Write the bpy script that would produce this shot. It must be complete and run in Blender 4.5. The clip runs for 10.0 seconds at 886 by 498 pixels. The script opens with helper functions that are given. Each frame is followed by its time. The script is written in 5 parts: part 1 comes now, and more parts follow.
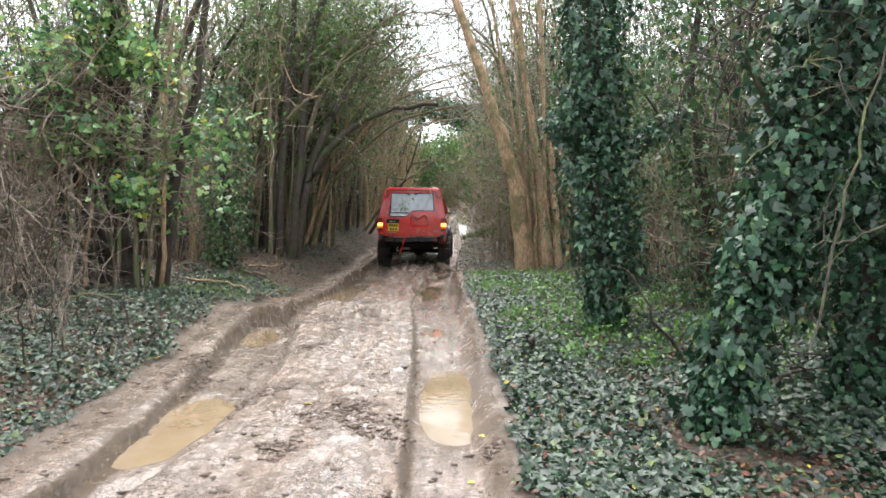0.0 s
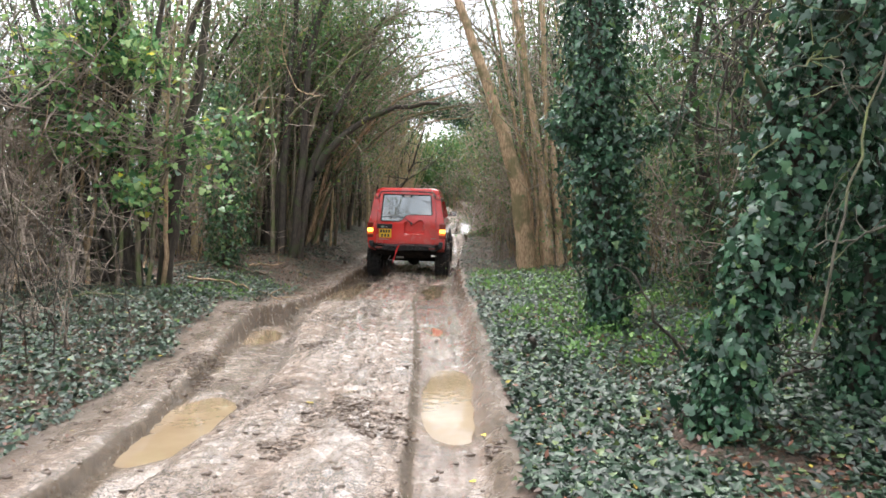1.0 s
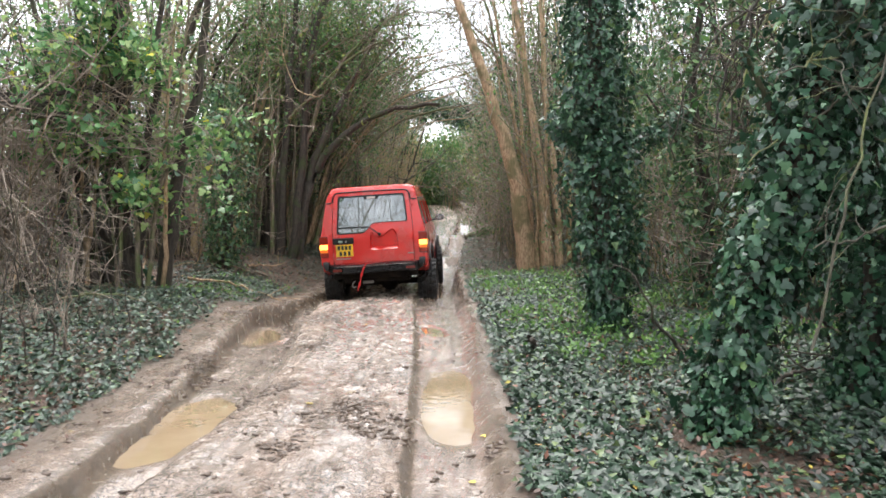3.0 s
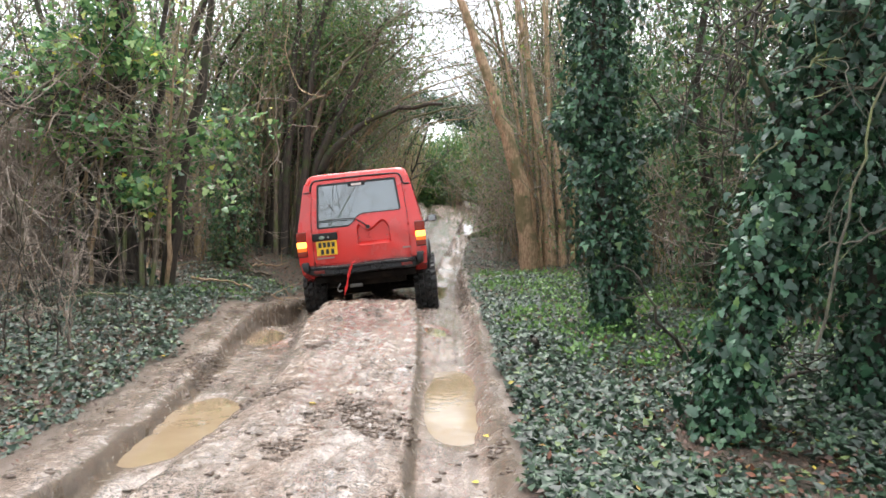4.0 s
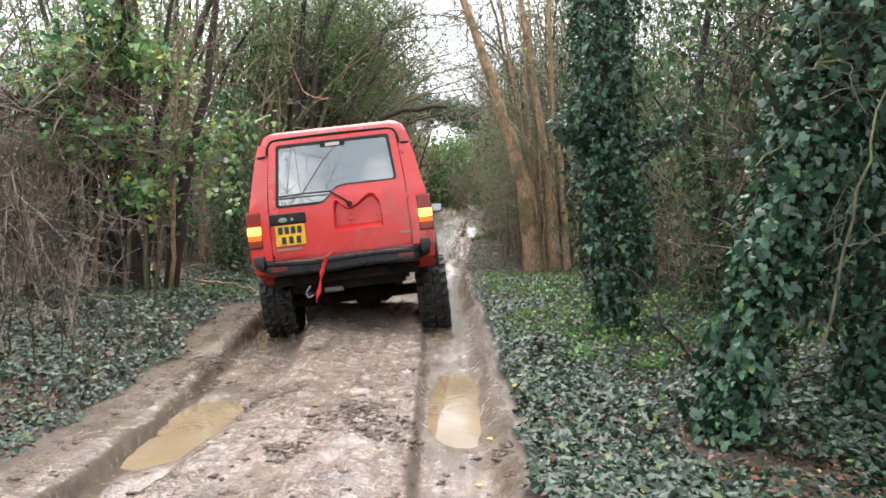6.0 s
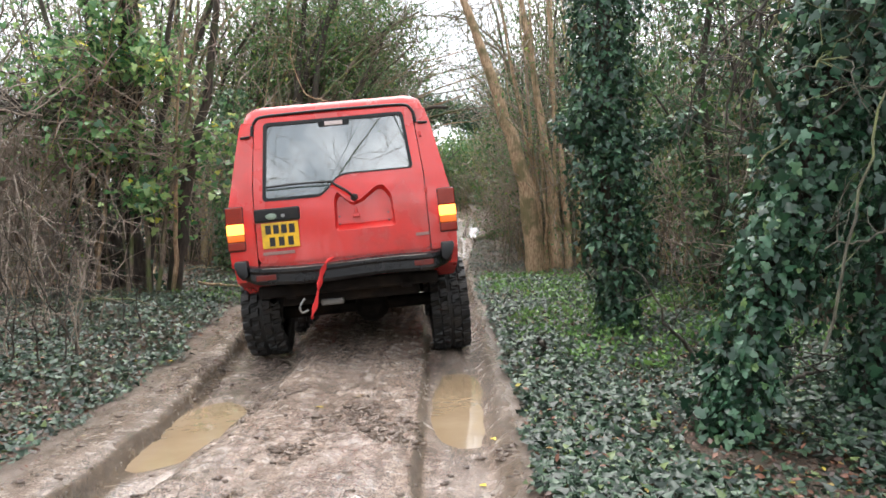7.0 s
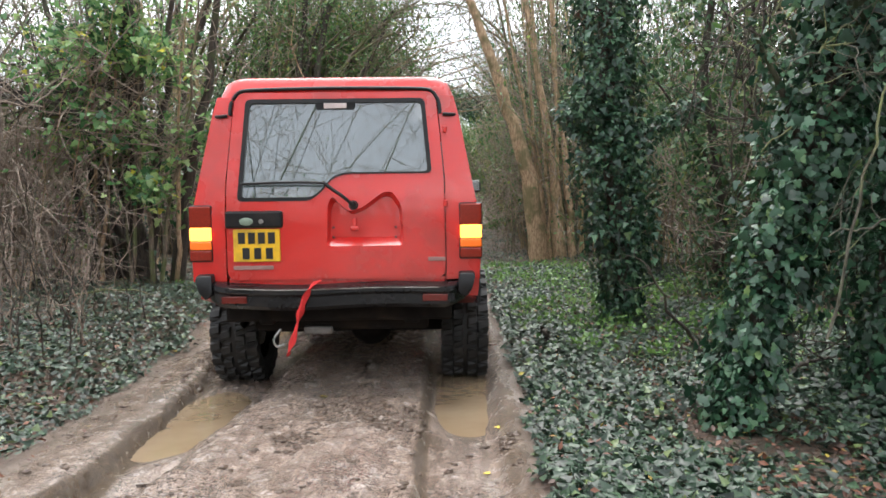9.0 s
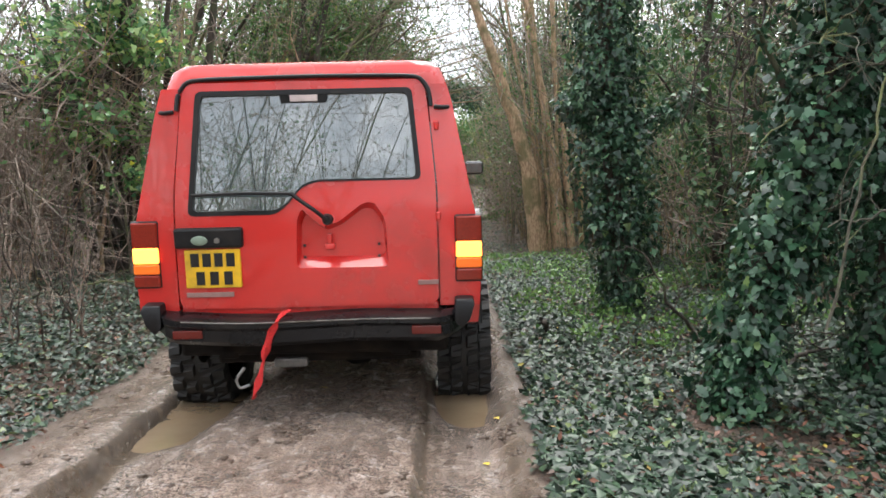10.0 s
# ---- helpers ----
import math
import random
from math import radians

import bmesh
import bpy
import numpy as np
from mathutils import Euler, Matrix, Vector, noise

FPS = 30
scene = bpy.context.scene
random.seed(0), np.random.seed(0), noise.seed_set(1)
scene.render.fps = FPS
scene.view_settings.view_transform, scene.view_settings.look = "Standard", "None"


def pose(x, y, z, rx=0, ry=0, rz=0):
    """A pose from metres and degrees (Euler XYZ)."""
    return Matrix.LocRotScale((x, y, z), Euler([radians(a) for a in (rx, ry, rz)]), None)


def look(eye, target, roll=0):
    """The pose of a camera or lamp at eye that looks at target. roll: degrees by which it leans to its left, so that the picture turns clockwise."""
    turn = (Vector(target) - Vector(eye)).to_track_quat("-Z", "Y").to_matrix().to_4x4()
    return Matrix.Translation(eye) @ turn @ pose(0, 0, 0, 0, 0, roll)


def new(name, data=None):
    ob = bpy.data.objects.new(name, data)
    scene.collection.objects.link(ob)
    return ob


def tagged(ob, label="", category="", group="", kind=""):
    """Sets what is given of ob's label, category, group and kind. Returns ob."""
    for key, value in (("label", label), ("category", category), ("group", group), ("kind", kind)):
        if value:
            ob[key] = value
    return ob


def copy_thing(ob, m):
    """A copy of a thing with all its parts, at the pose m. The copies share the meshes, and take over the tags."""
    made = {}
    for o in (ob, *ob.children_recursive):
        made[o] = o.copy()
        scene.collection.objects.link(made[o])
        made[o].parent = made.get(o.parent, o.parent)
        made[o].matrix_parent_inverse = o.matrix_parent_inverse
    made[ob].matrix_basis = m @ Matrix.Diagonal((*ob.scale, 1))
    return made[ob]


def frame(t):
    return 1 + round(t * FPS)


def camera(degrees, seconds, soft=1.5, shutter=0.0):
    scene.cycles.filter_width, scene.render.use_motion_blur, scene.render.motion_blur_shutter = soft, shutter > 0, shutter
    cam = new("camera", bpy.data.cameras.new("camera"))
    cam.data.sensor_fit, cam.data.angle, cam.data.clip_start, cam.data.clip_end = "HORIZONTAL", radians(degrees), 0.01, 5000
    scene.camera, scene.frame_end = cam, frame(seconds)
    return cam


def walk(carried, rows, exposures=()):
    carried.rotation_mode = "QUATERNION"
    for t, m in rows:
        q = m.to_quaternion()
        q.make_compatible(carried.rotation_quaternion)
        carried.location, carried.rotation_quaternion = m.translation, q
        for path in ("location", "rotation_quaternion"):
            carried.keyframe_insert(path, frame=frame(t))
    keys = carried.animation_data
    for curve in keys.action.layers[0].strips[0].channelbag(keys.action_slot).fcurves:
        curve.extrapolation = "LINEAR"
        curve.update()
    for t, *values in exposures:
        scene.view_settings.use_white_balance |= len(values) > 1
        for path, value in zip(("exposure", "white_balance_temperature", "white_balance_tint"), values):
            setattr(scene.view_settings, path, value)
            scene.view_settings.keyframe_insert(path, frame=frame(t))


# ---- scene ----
cam = camera(62.0, 10.0, soft=1.6)
EYE_HEIGHT = 1.09


def held(turn, tilt, lean, x=0.0, y=0.0, z=EYE_HEIGHT):
    """A camera in the hand: turn to the left, tilt up and lean, in degrees."""
    return Matrix.Translation((x, y, z)) @ pose(0, 0, 0, 0, 0, turn) @ pose(0, 0, 0, 90 + tilt, 0, 0) @ pose(0, 0, 0, 0, 0, lean)


walk(cam, [
    (0.0, held(0.000, -2.060, 0.000)), (0.5, held(0.067, -2.066, 0.025)), (1.0, held(0.141, -2.126, 0.034)),
    (1.5, held(0.127, -2.127, 0.044)), (2.0, held(0.115, -2.068, 0.034)), (2.5, held(0.057, -2.071, 0.003)),
    (4.0, held(0.364, -2.069, 0.116)), (4.5, held(0.453, -1.939, 0.105)), (5.0, held(0.580, -1.918, 0.138)),
    (5.5, held(0.611, -1.909, 0.188)), (7.0, held(0.823, -1.840, -0.347)), (7.5, held(0.881, -2.004, -0.468)),
    (8.0, held(0.898, -2.073, -0.596)), (8.5, held(0.963, -2.283, -0.657)), (9.0, held(1.050, -2.665, -0.655)),
    (9.5, held(1.045, -3.091, -0.680)), (10.0, held(1.020, -3.345, -0.706)),
], exposures=[(0.0, 1.63), (2.5, 1.61), (4.0, 1.55), (5.5, 1.48), (7.0, 1.45), (10.0, 1.36)])

# ---- overcast sky and a very soft sun ----
world = bpy.data.worlds.new("overcast_sky")
scene.world = world
world.use_nodes = True
wn, wl = world.node_tree.nodes, world.node_tree.links
sky = wn.new("ShaderNodeTexSky")
sky.sky_type, sky.sun_disc = "NISHITA", False
sky.sun_elevation, sky.sun_rotation = radians(62), radians(8)
sky.dust_density, sky.air_density = 4.0, 1.0
grey = wn.new("ShaderNodeHueSaturation")
grey.inputs["Saturation"].default_value = 0.3
wl.new(sky.outputs[0], grey.inputs["Color"])
cloud_noise = wn.new("ShaderNodeTexNoise")
cloud_noise.inputs["Scale"].default_value, cloud_noise.inputs["Detail"].default_value = 6.0, 8
wl.new(wn.new("ShaderNodeTexCoord").outputs["Generated"], cloud_noise.inputs["Vector"])
cloud = wn.new("ShaderNodeValToRGB")
cloud.color_ramp.elements[0].position, cloud.color_ramp.elements[0].color = 0.44, (4.2, 4.6, 5.2, 1)
cloud.color_ramp.elements[1].position, cloud.color_ramp.elements[1].color = 0.58, (12.5, 12.7, 13.1, 1)
wl.new(cloud_noise.outputs["Fac"], cloud.inputs[0])
veil = wn.new("ShaderNodeMix")
veil.data_type, veil.inputs[0].default_value = "RGBA", 0.55
wl.new(grey.outputs[0], veil.inputs[6])
wl.new(cloud.outputs[0], veil.inputs[7])
wl.new(veil.outputs[2], wn["Background"].inputs[0])
wn["Background"].inputs[1].default_value = 0.15
sun_data = bpy.data.lights.new("sun", "SUN")
sun_data.energy, sun_data.angle, sun_data.color = 1.2, radians(40), (1.0, 0.97, 0.93)
sun = new("sun", sun_data)
sun.matrix_world = look((-3, 4, 30), (0, 0, 0))


# ---- materials ----
def material(name, colour=(0.5, 0.5, 0.5), rough=0.5, metal=0.0):
    m = bpy.data.materials.new(name)
    m.use_nodes = True
    b = m.node_tree.nodes["Principled BSDF"]
    b.inputs["Base Color"].default_value = (*colour, 1)
    b.inputs["Roughness"].default_value = rough
    b.inputs["Metallic"].default_value = metal
    return m, m.node_tree.nodes, m.node_tree.links, b


def noise_node(n, l, scale, detail=4, rough=0.55, vec=None):
    t = n.new("ShaderNodeTexNoise")
    t.inputs["Scale"].default_value, t.inputs["Detail"].default_value, t.inputs["Roughness"].default_value = scale, detail, rough
    if vec:
        l.new(vec, t.inputs["Vector"])
    return t.outputs["Fac"]


def ramp(n, l, fac, stops):
    r = n.new("ShaderNodeValToRGB")
    while len(r.color_ramp.elements) < len(stops):
        r.color_ramp.elements.new(0.5)
    for e, (p, c) in zip(r.color_ramp.elements, stops):
        e.position = p
        e.color = (*c, 1) if isinstance(c, tuple) else (c, c, c, 1)
    l.new(fac, r.inputs[0])
    return r.outputs[0]


def mix(n, l, fac, a, b, kind="MIX"):
    m = n.new("ShaderNodeMix")
    m.data_type, m.blend_type = "RGBA", kind
    for socket, v in ((m.inputs[0], fac), (m.inputs[6], a), (m.inputs[7], b)):
        if isinstance(v, (int, float)):
            socket.default_value = v
        elif isinstance(v, tuple):
            socket.default_value = (*v, 1)
        else:
            l.new(v, socket)
    return m.outputs[2]


def bump(n, l, b, height, strength, distance):
    k = n.new("ShaderNodeBump")
    k.inputs["Strength"].default_value, k.inputs["Distance"].default_value = strength, distance
    l.new(height, k.inputs["Height"])
    l.new(k.outputs[0], b.inputs["Normal"])


def coords(n, kind="Object"):
    return n.new("ShaderNodeTexCoord").outputs[kind]


def plain(name, colour, rough, metal=0.0, grain=0.15, scale=20.0, relief=0.0, dirt=None, dirt_scale=3.0):
    """A surface with fine grain, larger mottling, optional dirt and relief."""
    m, n, l, b = material(name, colour, rough, metal)
    v = coords(n)
    fine = noise_node(n, l, scale, 6, 0.6, v)
    big = noise_node(n, l, dirt_scale, 5, 0.6, v)
    dark = tuple(c * (1 - grain) for c in colour)
    light = tuple(min(1, c * (1 + grain)) for c in colour)
    col = ramp(n, l, fine, [(0.3, dark), (0.7, light)])
    if dirt:
        col = mix(n, l, ramp(n, l, big, [(0.48, 0.0), (0.66, 1.0)]), col, dirt)
    l.new(col, b.inputs["Base Color"])
    l.new(ramp(n, l, big, [(0.3, max(0.0, rough - 0.08)), (0.7, min(1.0, rough + 0.12))]), b.inputs["Roughness"])
    if relief:
        bump(n, l, b, fine, 0.6, relief)
    return m


def leaf_material(name, stops, rough=0.35, through_light=0.25):
    """Leaves: each island has its own green, with some translucency and a waxy surface."""
    m, n, l, b = material(name, (0.05, 0.1, 0.03), rough)
    rnd = n.new("ShaderNodeNewGeometry").outputs["Random Per Island"]
    col = ramp(n, l, rnd, stops)
    fine = noise_node(n, l, 60, 3, 0.6, coords(n))
    col = mix(n, l, 0.35, col, ramp(n, l, fine, [(0.3, 0.35), (0.7, 1.0)]), "MULTIPLY")
    l.new(col, b.inputs["Base Color"])
    b.inputs["Specular IOR Level"].default_value = 0.5
    t = n.new("ShaderNodeBsdfTranslucent")
    l.new(col, t.inputs[0])
    s = n.new("ShaderNodeMixShader")
    s.inputs[0].default_value = through_light
    l.new(b.outputs[0], s.inputs[1])
    l.new(t.outputs[0], s.inputs[2])
    l.new(s.outputs[0], n["Material Output"].inputs[0])
    return m


def bark_material(name, dark, light, moss=None, moss_amount=0.55):
    m, n, l, b = material(name, light, 0.8)
    v = coords(n)
    mp = n.new("ShaderNodeMapping")
    mp.inputs["Scale"].default_value = (1, 1, 0.22)
    l.new(v, mp.inputs[0])
    fine = noise_node(n, l, 38, 6, 0.65, mp.outputs[0])
    big = noise_node(n, l, 3.0, 4, 0.6, v)
    col = ramp(n, l, fine, [(0.32, dark), (0.62, light)])
    if moss:
        col = mix(n, l, ramp(n, l, big, [(moss_amount - 0.06, 0.0), (moss_amount + 0.08, 0.85)]), col, moss)
    l.new(col, b.inputs["Base Color"])
    bump(n, l, b, fine, 0.9, 0.012)
    return m


def ground_material():
    """Churned wet chalky mud on the track, clay and painted shade at the rut wall and crown edge, soil and leaf litter
    beside it.
    """
    m, n, l, b = material("woodland_ground", (0.2, 0.17, 0.14), 0.5)
    v = coords(n)

    def attribute(name):
        a = n.new("ShaderNodeAttribute")
        a.attribute_name = name
        return a.outputs["Fac"]

    mud_here, clay_shade_here, wet_here = attribute("mud"), attribute("clay"), attribute("wet")
    streak_map = n.new("ShaderNodeMapping")
    streak_map.inputs["Scale"].default_value = (1, 0.1, 1)
    l.new(v, streak_map.inputs[0])
    big = noise_node(n, l, 1.3, 5, 0.6, v)
    mid = noise_node(n, l, 9.0, 6, 0.7, v)
    fine = noise_node(n, l, 60.0, 6, 0.75, v)
    grit = noise_node(n, l, 170.0, 3, 0.7, v)
    streak = noise_node(n, l, 22.0, 4, 0.6, streak_map.outputs[0])
    mud = ramp(n, l, mid, [(0.3, (0.23, 0.158, 0.116)), (0.5, (0.47, 0.357, 0.288)), (0.68, (0.61, 0.508, 0.437))])
    mud = mix(n, l, ramp(n, l, streak, [(0.4, 0.5), (0.56, 0.0)]), mud, (0.19, 0.14, 0.105))
    clumps = mix(n, l, 1.0, ramp(n, l, fine, [(0.5, 0.0), (0.55, 1.0)]), ramp(n, l, big, [(0.42, 0.25), (0.58, 1.0)]), "MULTIPLY")
    mud = mix(n, l, clumps, mud, (0.085, 0.06, 0.043))
    mud = mix(n, l, 0.5, mud, ramp(n, l, grit, [(0.36, 0.45), (0.58, 1.0)]), "MULTIPLY")
    # this brown also carries the wall's shade and the crown edge's shadow line
    mud = mix(n, l, clay_shade_here, mud, ramp(n, l, mid, [(0.3, (0.075, 0.05, 0.03)), (0.7, (0.155, 0.108, 0.066))]))
    litter = ramp(n, l, fine, [(0.3, (0.026, 0.017, 0.011)), (0.5, (0.082, 0.047, 0.029)), (0.66, (0.175, 0.095, 0.055))])
    litter = mix(n, l, ramp(n, l, big, [(0.45, 0.0), (0.65, 0.6)]), litter, (0.035, 0.04, 0.018))
    b.inputs["Specular IOR Level"].default_value = 0.8
    l.new(mix(n, l, mud_here, litter, mud), b.inputs["Base Color"])
    shine = ramp(n, l, mid, [(0.36, 0.08), (0.62, 0.3)])
    shine = mix(n, l, wet_here, shine, ramp(n, l, mid, [(0.45, 0.03), (0.66, 0.3)]))
    l.new(mix(n, l, mud_here, (0.8, 0.8, 0.8), shine), b.inputs["Roughness"])
    film = ramp(n, l, noise_node(n, l, 5.0, 5, 0.65, streak_map.outputs[0]), [(0.4, 0.15), (0.56, 1.0)])
    film = mix(n, l, wet_here, film, (1.0, 1.0, 1.0))
    film = mix(n, l, clay_shade_here, film, (0.12, 0.12, 0.12))
    l.new(mix(n, l, mud_here, (0.0, 0.0, 0.0), film), b.inputs["Coat Weight"])
    b.inputs["Coat Roughness"].default_value, b.inputs["Coat IOR"].default_value = 0.1, 1.6
    rough_shape = n.new("ShaderNodeMath")
    rough_shape.operation = "MULTIPLY_ADD"
    l.new(mid, rough_shape.inputs[0])
    rough_shape.inputs[1].default_value = 2.0
    l.new(fine, rough_shape.inputs[2])
    grainy = n.new("ShaderNodeMath")
    grainy.operation = "MULTIPLY_ADD"
    l.new(grit, grainy.inputs[0])
    grainy.inputs[1].default_value = 0.35
    l.new(rough_shape.outputs[0], grainy.inputs[2])
    bump(n, l, b, grainy.outputs[0], 0.9, 0.026)
    skin = n.new("ShaderNodeBump")
    skin.inputs["Strength"].default_value, skin.inputs["Distance"].default_value = 0.35, 0.012
    l.new(fine, skin.inputs["Height"])
    l.new(skin.outputs[0], b.inputs["Coat Normal"])
    return m


def water_material():
    """Milky brown puddle water: silt colour under a mirror surface."""
    m, n, l, b = material("puddle_water", (0.2, 0.15, 0.09), 0.02)
    v = coords(n)
    col = ramp(n, l, noise_node(n, l, 2.2, 4, 0.6, v), [(0.3, (0.225, 0.16, 0.098)), (0.7, (0.305, 0.228, 0.148))])
    l.new(col, b.inputs["Base Color"])
    b.inputs["IOR"].default_value = 1.45
    b.inputs["Specular IOR Level"].default_value = 0.6
    b.inputs["Coat Weight"].default_value, b.inputs["Coat IOR"].default_value, b.inputs["Coat Roughness"].default_value = 0.4, 1.6, 0.015
    bump(n, l, b, noise_node(n, l, 14, 2, 0.4, v), 0.12, 0.01)
    return m


def glass_material(name, tint, rough=0.02, through_share=0.7):
    m, n, l, b = material(name, tint, rough)
    b.inputs["Transmission Weight"].default_value = through_share
    b.inputs["IOR"].default_value = 2.0
    b.inputs["Coat Weight"].default_value, b.inputs["Coat IOR"].default_value, b.inputs["Coat Roughness"].default_value = 1.0, 1.95, 0.01
    v = coords(n)
    l.new(ramp(n, l, noise_node(n, l, 6, 5, 0.6, v), [(0.45, rough), (0.8, rough + 0.015)]), b.inputs["Roughness"])
    return m


def glow_material(name, colour, strength):
    m, n, l, b = material(name, colour, 0.2)
    b.inputs["Emission Color"].default_value = (*colour, 1)
    b.inputs["Emission Strength"].default_value = strength
    return m


GROUND = ground_material()
WATER = water_material()
IVY = leaf_material("ivy_leaf", [(0.0, (0.009, 0.033, 0.018)), (0.45, (0.022, 0.074, 0.038)), (0.8, (0.05, 0.135, 0.067)), (0.95, (0.1, 0.205, 0.1)), (1.0, (0.14, 0.23, 0.07))], 0.36, 0.14)
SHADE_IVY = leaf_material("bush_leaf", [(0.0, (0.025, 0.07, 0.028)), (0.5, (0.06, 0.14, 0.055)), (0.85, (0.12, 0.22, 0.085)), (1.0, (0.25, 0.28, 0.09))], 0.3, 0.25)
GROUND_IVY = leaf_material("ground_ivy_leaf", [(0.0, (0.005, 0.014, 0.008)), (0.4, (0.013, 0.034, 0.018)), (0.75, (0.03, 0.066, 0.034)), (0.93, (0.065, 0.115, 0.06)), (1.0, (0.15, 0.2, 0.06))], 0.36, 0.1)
HEDGE = leaf_material("hedge_leaf", [(0.0, (0.035, 0.1, 0.03)), (0.5, (0.085, 0.19, 0.055)), (0.85, (0.16, 0.28, 0.085)), (1.0, (0.34, 0.38, 0.09))], 0.4, 0.35)
CLIMBER = leaf_material("climber_leaf", [(0.0, (0.04, 0.11, 0.05)), (0.35, (0.12, 0.26, 0.1)), (0.7, (0.27, 0.45, 0.16)), (0.95, (0.45, 0.58, 0.24)), (1.0, (0.7, 0.64, 0.08))], 0.22, 0.38)
DRY = leaf_material("fallen_leaf", [(0.0, (0.03, 0.014, 0.008)), (0.6, (0.09, 0.034, 0.018)), (0.95, (0.19, 0.065, 0.03)), (1.0, (0.4, 0.33, 0.05))], 0.5, 0.1)
YELLOW = plain("yellow_leaf", (0.62, 0.46, 0.05), 0.45, grain=0.2, scale=80)
BARK = bark_material("grey_bark", (0.045, 0.035, 0.026), (0.21, 0.163, 0.115), (0.09, 0.115, 0.035), 0.52)
DARK_BARK = bark_material("wet_dark_bark", (0.012, 0.01, 0.008), (0.065, 0.05, 0.037), (0.04, 0.06, 0.015), 0.6)
TAN_BARK = bark_material("tan_bark", (0.15, 0.09, 0.05), (0.47, 0.325, 0.2), (0.12, 0.105, 0.045), 0.53)
TWIG = plain("twig_bark", (0.24, 0.19, 0.15), 0.75, grain=0.5)
LICHEN = bark_material("lichen_bark", (0.04, 0.036, 0.028), (0.14, 0.13, 0.095), (0.22, 0.25, 0.09), 0.55)
REED = plain("tan_stem", (0.36, 0.27, 0.15), 0.75, grain=0.35)
HERB = leaf_material("herb_leaf", [(0.0, (0.06, 0.15, 0.035)), (0.6, (0.14, 0.28, 0.07)), (1.0, (0.25, 0.39, 0.11))], 0.4, 0.35)
CLOD = plain("mud_clod", (0.085, 0.057, 0.04), 0.35, grain=0.4, scale=40, relief=0.006)

PAINT = plain("red_paint", (0.62, 0.026, 0.022), 0.22, grain=0.05, scale=300, dirt=(0.48, 0.034, 0.028), dirt_scale=2.2)
PAINT.node_tree.nodes["Principled BSDF"].inputs["Coat Weight"].default_value = 0.7
MIRROR = plain("mirror_glass", (0.3, 0.31, 0.32), 0.08, 0.9, grain=0.1)
GREY_BADGE = plain("worn_badge", (0.3, 0.17, 0.15), 0.5)
BLACK_PLASTIC = plain("black_plastic", (0.01, 0.01, 0.011), 0.36, grain=0.3, scale=90, dirt=(0.02, 0.017, 0.015), dirt_scale=5)
BLACK_PLASTIC.node_tree.nodes["Principled BSDF"].inputs["Specular IOR Level"].default_value = 0.3
RUBBER = plain("tyre_rubber", (0.01, 0.01, 0.01), 0.6, grain=0.3, scale=40, dirt=(0.026, 0.021, 0.017), dirt_scale=6)
UNDER = plain("rusty_underside", (0.009, 0.007, 0.006), 0.8, grain=0.5, scale=14, dirt=(0.024, 0.017, 0.012))
UNDER.node_tree.nodes["Principled BSDF"].inputs["Specular IOR Level"].default_value = 0.15
BUMPER = plain("black_enamel", (0.005, 0.005, 0.006), 0.26, grain=0.3, scale=60, relief=0.002, dirt=(0.016, 0.013, 0.011), dirt_scale=4)
BUMPER.node_tree.nodes["Principled BSDF"].inputs["Specular IOR Level"].default_value = 0.35
STEEL = plain("bright_steel", (0.34, 0.34, 0.33), 0.35, 0.9, grain=0.2)
RIM = plain("dull_rim", (0.2, 0.19, 0.18), 0.5, 0.5, grain=0.3, dirt=(0.09, 0.07, 0.05))
GLASS = glass_material("tinted_glass", (0.10, 0.13, 0.13), 0.008, 0.25)
SEAT = plain("grey_cloth", (0.12, 0.12, 0.13), 0.9, grain=0.2, scale=200)
AMBER_LIT = glow_material("lit_amber_lens", (1.0, 0.3, 0.04), 2.6)
LENS_RED = plain("red_lens", (0.24, 0.022, 0.012), 0.12, grain=0.2, scale=160)
# unlit lens: its faint glow stands in for spill from the lit lamp
LENS_AMBER = glow_material("half_lit_amber_lens", (0.9, 0.17, 0.02), 0.12)
LENS_FOG = plain("dull_red_lens", (0.12, 0.012, 0.008), 0.2, grain=0.2, scale=160)
PLATE = plain("yellow_plate", (0.85, 0.5, 0.02), 0.35, grain=0.05, dirt=(0.55, 0.33, 0.03), dirt_scale=6)
INK = plain("black_ink", (0.012, 0.012, 0.012), 0.4)
STRAP = plain("red_webbing", (0.6, 0.025, 0.025), 0.8, grain=0.3, scale=120)


# ---- mesh helpers ----
def finish(name, me, mat, parent=None, label="", smooth=False):
    if mat:
        me.materials.append(mat)
    if smooth:
        me.polygons.foreach_set("use_smooth", [True] * len(me.polygons))
    ob = new(name, me)
    if parent:
        ob.parent = parent
    if label:
        ob["label"] = label
    return ob


def part(name, bm, mat, parent=None, label="", smooth=False):
    """Links a bmesh as one mesh object under a thing or part."""
    me = bpy.data.meshes.new(name)
    bmesh.ops.recalc_face_normals(bm, faces=bm.faces)
    bm.to_mesh(me)
    bm.free()
    if smooth:
        me.set_sharp_from_angle(angle=radians(32))
    return finish(name, me, mat, parent, label, smooth)


